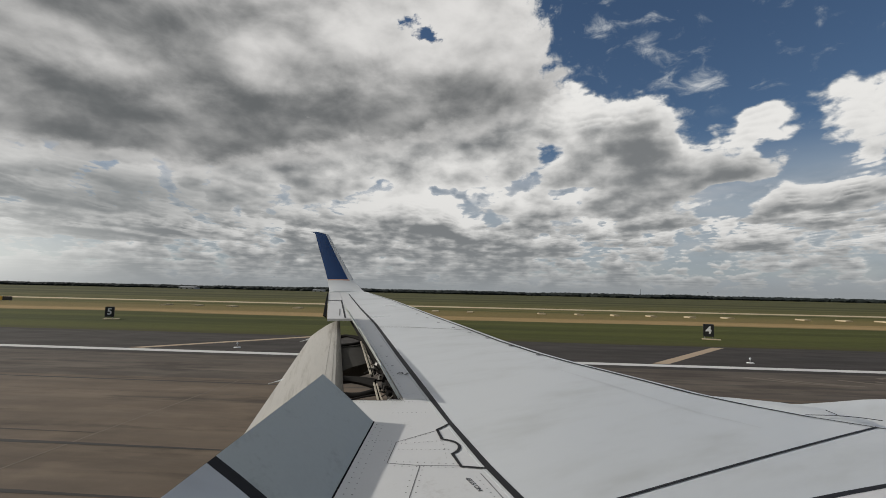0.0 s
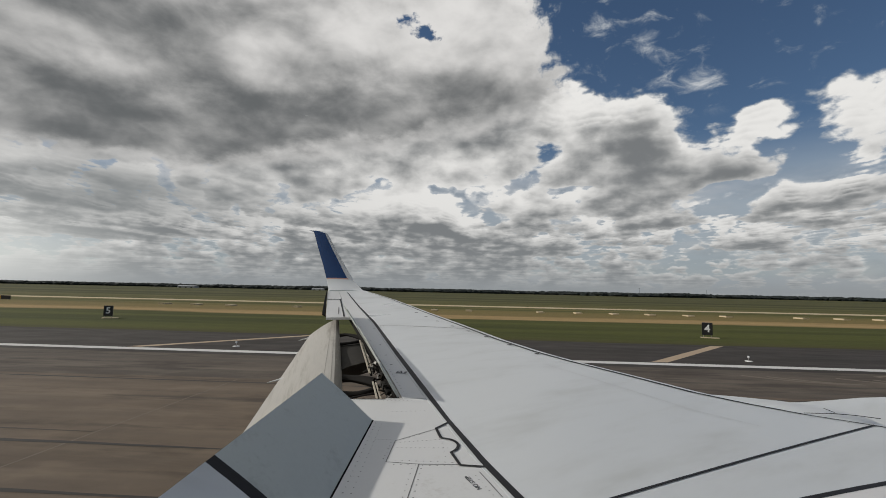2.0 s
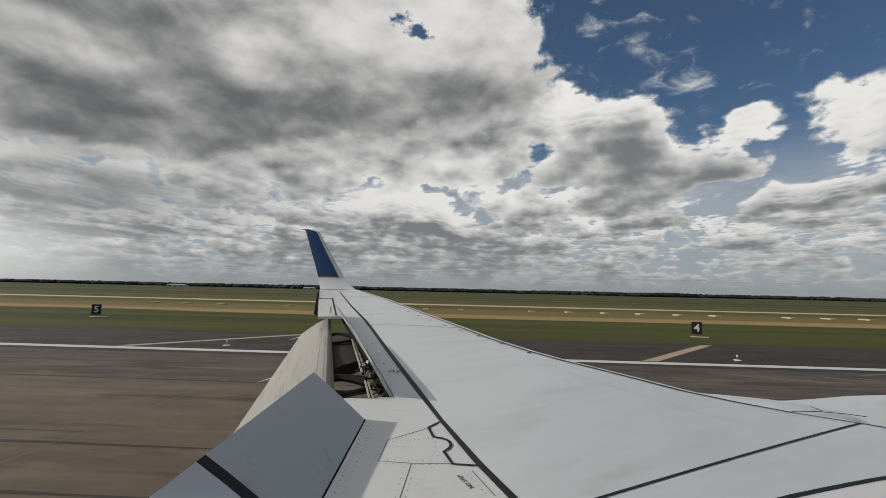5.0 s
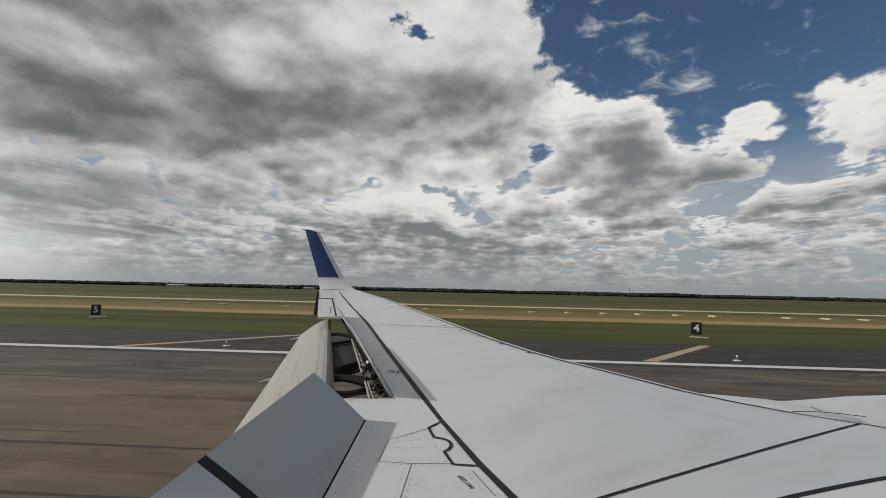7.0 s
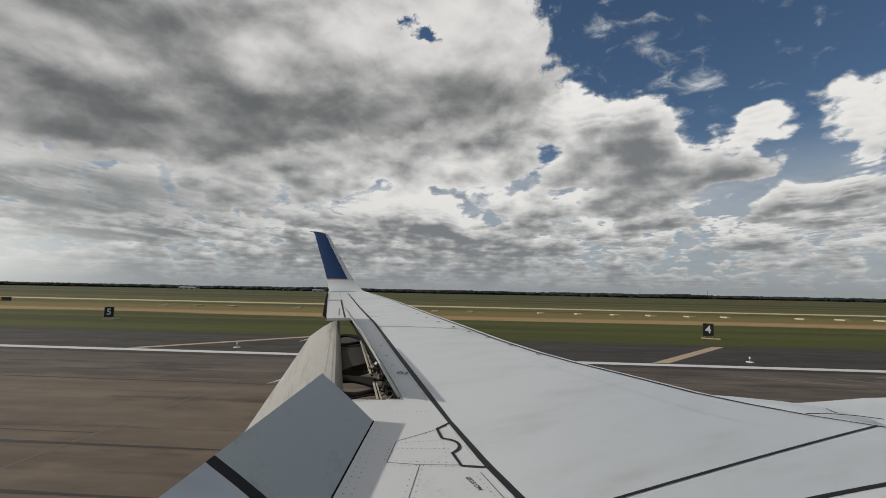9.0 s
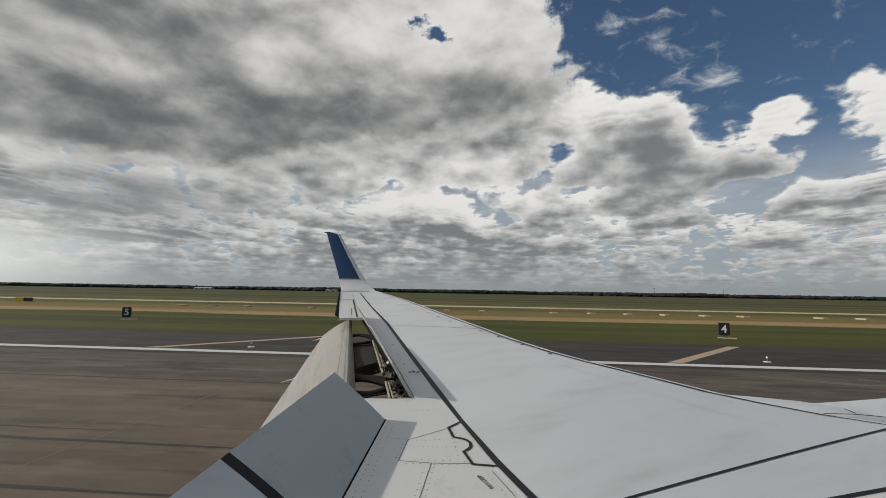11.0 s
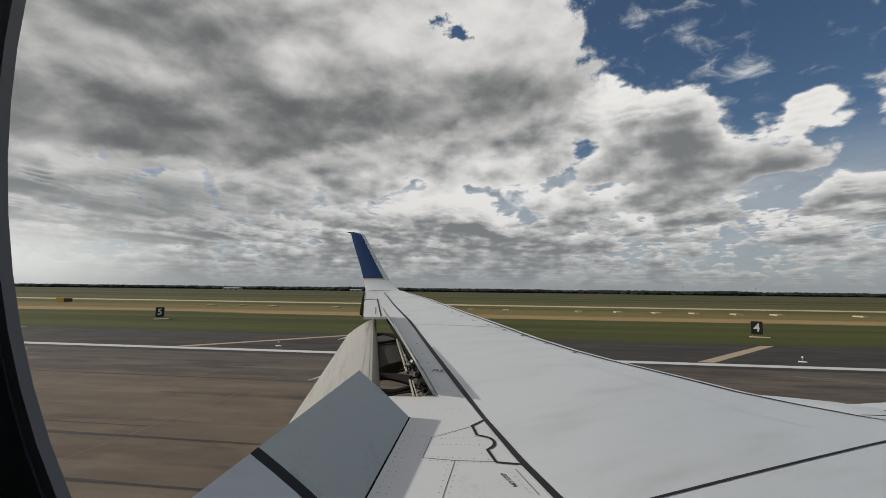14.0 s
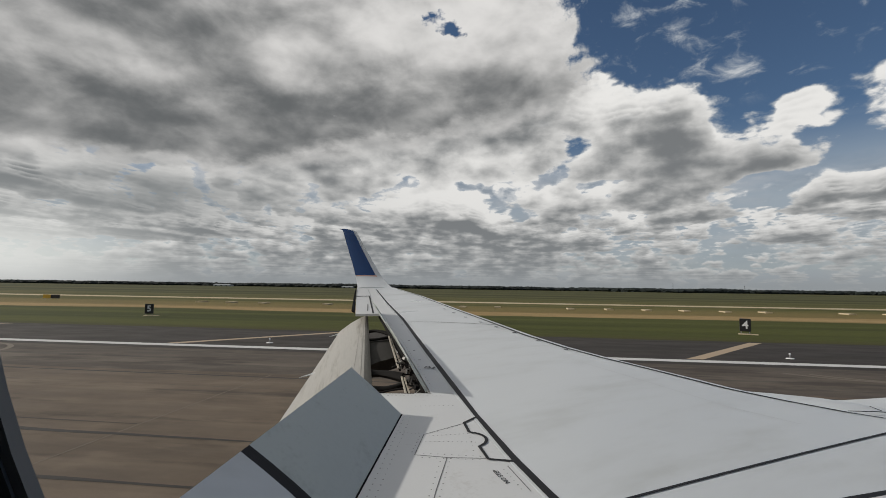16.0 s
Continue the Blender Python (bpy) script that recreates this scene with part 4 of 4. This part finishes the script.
for i in range(-7, 8):
    bm = bmesh.new()
    x = -9.5 + 15.2 * i
    add_grid(bm, [[(x + dx_ + 0.02 * noise.noise((y * 2.0, i, dx_)), y, 0.0338) for y in [-10 + 29 * j / 40 for j in range(41)]] for dx_ in (-0.02, 0.02)])
    tagged(part("cross_joint", bm, PALE_JOINT), "pale joint across the runway slabs", "joint", kind="structure")
# curved tyre marks beside the edge line
for cx, cy, r0, a0, a1 in ((-33.0, 21.0, 4.5, 0, 95), (-31.2, 21.0, 4.6, 0, 90), (24.0, 17.0, 9.0, 60, 120), (17.0, 28.4, 6.0, 226, 264), (18.0, 28.5, 6.1, 228, 262), (21.3, 28.4, 6.0, 226, 262), (22.6, 28.3, 5.9, 228, 264), (26.0, 28.6, 6.2, 226, 266)):
    bm = bmesh.new()
    add_grid(bm, [[(cx + (r0 + s) * math.cos(radians(a0 + (a1 - a0) * j / 24)), cy + (r0 + s) * math.sin(radians(a0 + (a1 - a0) * j / 24)), 0.0350) for j in range(25)] for s in (-0.14, 0.14)])
    tagged(part("tyre_arc", bm, PALE_JOINT), "curved pale tyre mark on the runway", "mark", kind="structure")

# ---------------------------------------------------------------- distance
WOODS = material("far_woods", (0.012, 0.018, 0.015), 0.95, vary=0.25, scale=0.05, fine=0.4)
bm = bmesh.new()
rng = random.Random(5)
verts, faces = [], []
for i in range(4200):
    ang = rng.uniform(-68, 68)
    dist = 1050 + 160 * noise.noise((ang * 0.07, 1.0, 0.0)) + rng.uniform(-25, 90)
    x, y = dist * math.sin(radians(ang)) / math.cos(radians(ang)) * 0.9, dist
    h = 7.4 + 2.0 * noise.noise((ang * 0.22, 4.0, 0.0)) + rng.uniform(-0.8, 1.2)
    w = rng.uniform(7, 14)
    base = len(verts)
    # an uneven crown: three rings and a top
    for z_, r_ in ((0.0, 0.75), (0.45, 1.0), (0.8, 0.62)):
        for j in range(6):
            t_ = 2 * math.pi * j / 6 + z_
            q = rng.uniform(0.75, 1.2)
            verts.append((x + w * r_ * q * math.cos(t_), y + w * r_ * q * math.sin(t_), h * z_ * rng.uniform(0.9, 1.08)))
    verts.append((x, y, h * rng.uniform(0.95, 1.1)))
    for ring in range(2):
        for j in range(6):
            a_, b_ = base + ring * 6 + j, base + ring * 6 + (j + 1) % 6
            faces.append((a_, b_, b_ + 6, a_ + 6))
    for j in range(6):
        faces.append((base + 12 + j, base + 12 + (j + 1) % 6, base + 18))
me = bpy.data.meshes.new("far_woods")
me.from_pydata(verts, [], faces)
me.materials.append(WOODS)
bm.free()
tagged(new("far_woods", me), "dark line of far woods along the horizon", "woods", kind="stuff")

# a pale concrete row of bars across the dirt beyond the grass
bm = bmesh.new()
add_solid(bm, [[(-0.6, 0, 0), (0.6, 0, 0)], [(-0.6, 2.6, 0), (0.6, 2.6, 0)]], 0.32)
bar = tagged(part("concrete_bar", bm, CONCRETE), "pale concrete bar lying across the dirt", "slab", "concrete bars beyond the grass")
bar.location = (-62.0, 91.0, 0.22)
for i in range(1, 34):
    if i % 7 == 3:
        continue
    copy_thing(bar, pose(-62.0 + 6.8 * i + 0.5 * noise.noise((i * 1.7, 0, 0)), 91.0 + 0.6 * noise.noise((i * 1.3, 5, 0)), 0.22, 0, 0, 2 * noise.noise((i * 0.9, 2, 0))))

# low buildings and masts at the far edge of the airfield
SHED = material("pale_shed_wall", (0.36, 0.37, 0.37), 0.6, vary=0.08, scale=0.1)
ROOF = material("grey_shed_roof", (0.36, 0.37, 0.38), 0.6, vary=0.08, scale=0.1)


def shed(x, y, w, d, h, label):
    """A long low building with a shallow pitched roof and dark doorways."""
    th = holder("airport_shed", label, "building", "far airport sheds", at=(x, y, 0))
    bm = bmesh.new()
    add_box(bm, (w, d, h), pose(0, 0, h / 2))
    part("wall", bm, SHED, th)
    bm = bmesh.new()
    add_grid(bm, [[(-w / 2 - 0.5, -d / 2 - 0.5, h), (w / 2 + 0.5, -d / 2 - 0.5, h)], [(-w / 2 - 0.5, 0, h + d * 0.10), (w / 2 + 0.5, 0, h + d * 0.10)], [(-w / 2 - 0.5, d / 2 + 0.5, h), (w / 2 + 0.5, d / 2 + 0.5, h)]])
    part("roof", bm, ROOF, th)
    n = max(2, int(w / 9))
    for i in range(n):
        bm = bmesh.new()
        add_box(bm, (3.4, 0.2, h * 0.62), pose(-w / 2 + w * (i + 0.5) / n, -d / 2 - 0.11, h * 0.31))
        part("door", bm, NEAR_BLACK, th)
    return th


shed(-560, 900, 34, 16, 2.9, "long pale low shed before the far woods")
shed(-310, 930, 22, 12, 2.6, "small pale shed before the far woods")
shed(860, 930, 60, 26, 6.5, "wide pale hangar before the far woods")
shed(960, 980, 36, 20, 5.5, "pale low hangar before the far woods")
for x, y, h in ((330, 980, 17), (470, 1000, 15)):
    bm = bmesh.new()
    add_rod(bm, (x, y, 0), (x, y, h), 0.32, 0.18, 6)
    add_box(bm, (1.4, 0.8, 0.8), pose(x, y, h))
    tagged(part("radio_mast", bm, NEAR_BLACK), "thin dark radio mast above the woods", "mast", "far masts")

# ---------------------------------------------------------------- signs and lights beside the runway
SIGN_BLACK = material("sign_black_face", (0.012, 0.012, 0.013), 0.45, vary=0.2)
SIGN_WHITE = material("sign_white_figure", (0.78, 0.78, 0.76), 0.5, vary=0.05)
SIGN_YELLOW = material("sign_yellow_face", (0.62, 0.38, 0.03), 0.5, vary=0.1)


def distance_sign(x, y, figure, turn):
    """A black box with a white figure, on two legs over a concrete pad."""
    th = holder("distance_sign", "black runway distance sign with white figure " + figure, "sign", "distance signs", at=(x, y, 0))
    th.rotation_euler[2] = radians(turn)
    bm = bmesh.new()
    add_box(bm, (0.86, 0.34, 1.12), pose(0, 0, 0.82))
    bmesh.ops.bevel(bm, geom=bm.edges[:], offset=0.03, segments=2, affect="EDGES")
    part("sign_box", bm, SIGN_BLACK, th)
    for sx in (-0.32, 0.32):
        bm = bmesh.new()
        add_rod(bm, (sx, 0, 0.03), (sx, 0, 0.30), 0.04)
        part("leg", bm, STEEL, th)
    bm = bmesh.new()
    add_box(bm, (1.5, 0.8, 0.06), pose(0.2, 0, 0.02))
    part("pad", bm, CONCRETE, th, "pale concrete pad")
    cu = bpy.data.curves.new("figure", "FONT")
    cu.body, cu.size, cu.extrude, cu.align_x, cu.align_y, cu.offset = figure, 0.95, 0.004, "CENTER", "CENTER", 0.02
    tmp = new("figure_curve", cu)
    bpy.context.view_layer.update()
    me = bpy.data.meshes.new_from_object(tmp.evaluated_get(bpy.context.evaluated_depsgraph_get()))
    bpy.data.objects.remove(tmp)
    me.materials.append(SIGN_WHITE)
    ob = new("figure", me)
    ob.parent = th
    ob.matrix_basis = pose(0, -0.178, 0.82, 90, 0, 0)
    return th


distance_sign(21.3, 45.4, "4", -22)
distance_sign(-40.5, 50.6, "5", 30)

# taxi sign far along the grass
th = holder("taxi_sign", "low yellow and black taxiway sign on the grass", "sign", at=(-97.0, 92.0, 0))
for nm, sx, mt in (("yellow_panel", -0.95, SIGN_YELLOW), ("black_panel", 0.95, SIGN_BLACK)):
    bm = bmesh.new()
    add_box(bm, (1.88, 0.3, 0.8), pose(sx, 0, 0.62))
    part(nm, bm, mt, th)
for sx in (-1.5, 0.0, 1.5):
    bm = bmesh.new()
    add_rod(bm, (sx, 0, 0), (sx, 0, 0.23), 0.05)
    part("leg", bm, STEEL, th)

# runway edge lights
LENS_GLASS = material("light_lens", (0.75, 0.76, 0.76), 0.2, vary=0.05)


def edge_light(x, y):
    th = holder("runway_edge_light", "small white runway edge light on a base plate", "light", "runway edge lights", at=(x, y, 0.026))
    bm = bmesh.new()
    bmesh.ops.create_cone(bm, cap_ends=True, segments=16, radius1=0.22, radius2=0.20, depth=0.03, matrix=pose(0, 0, 0.015))
    part("base_plate", bm, SIGN_WHITE, th)
    bm = bmesh.new()
    add_rod(bm, (0, 0, 0.03), (0, 0, 0.20), 0.025)
    part("stem", bm, STEEL, th)
    bm = bmesh.new()
    bmesh.ops.create_uvsphere(bm, u_segments=12, v_segments=8, radius=0.06, matrix=pose(0, 0, 0.25) @ Matrix.Diagonal((1, 1, 1.2, 1)))
    part("lens", bm, LENS_GLASS, th, smooth=True)
    return th


first = edge_light(-14.9, 29.4)
for i in (-3, -2, -1, 1, 2, 3):
    copy_thing(first, pose(-14.9 + 31.0 * i, 29.4, 0.026))
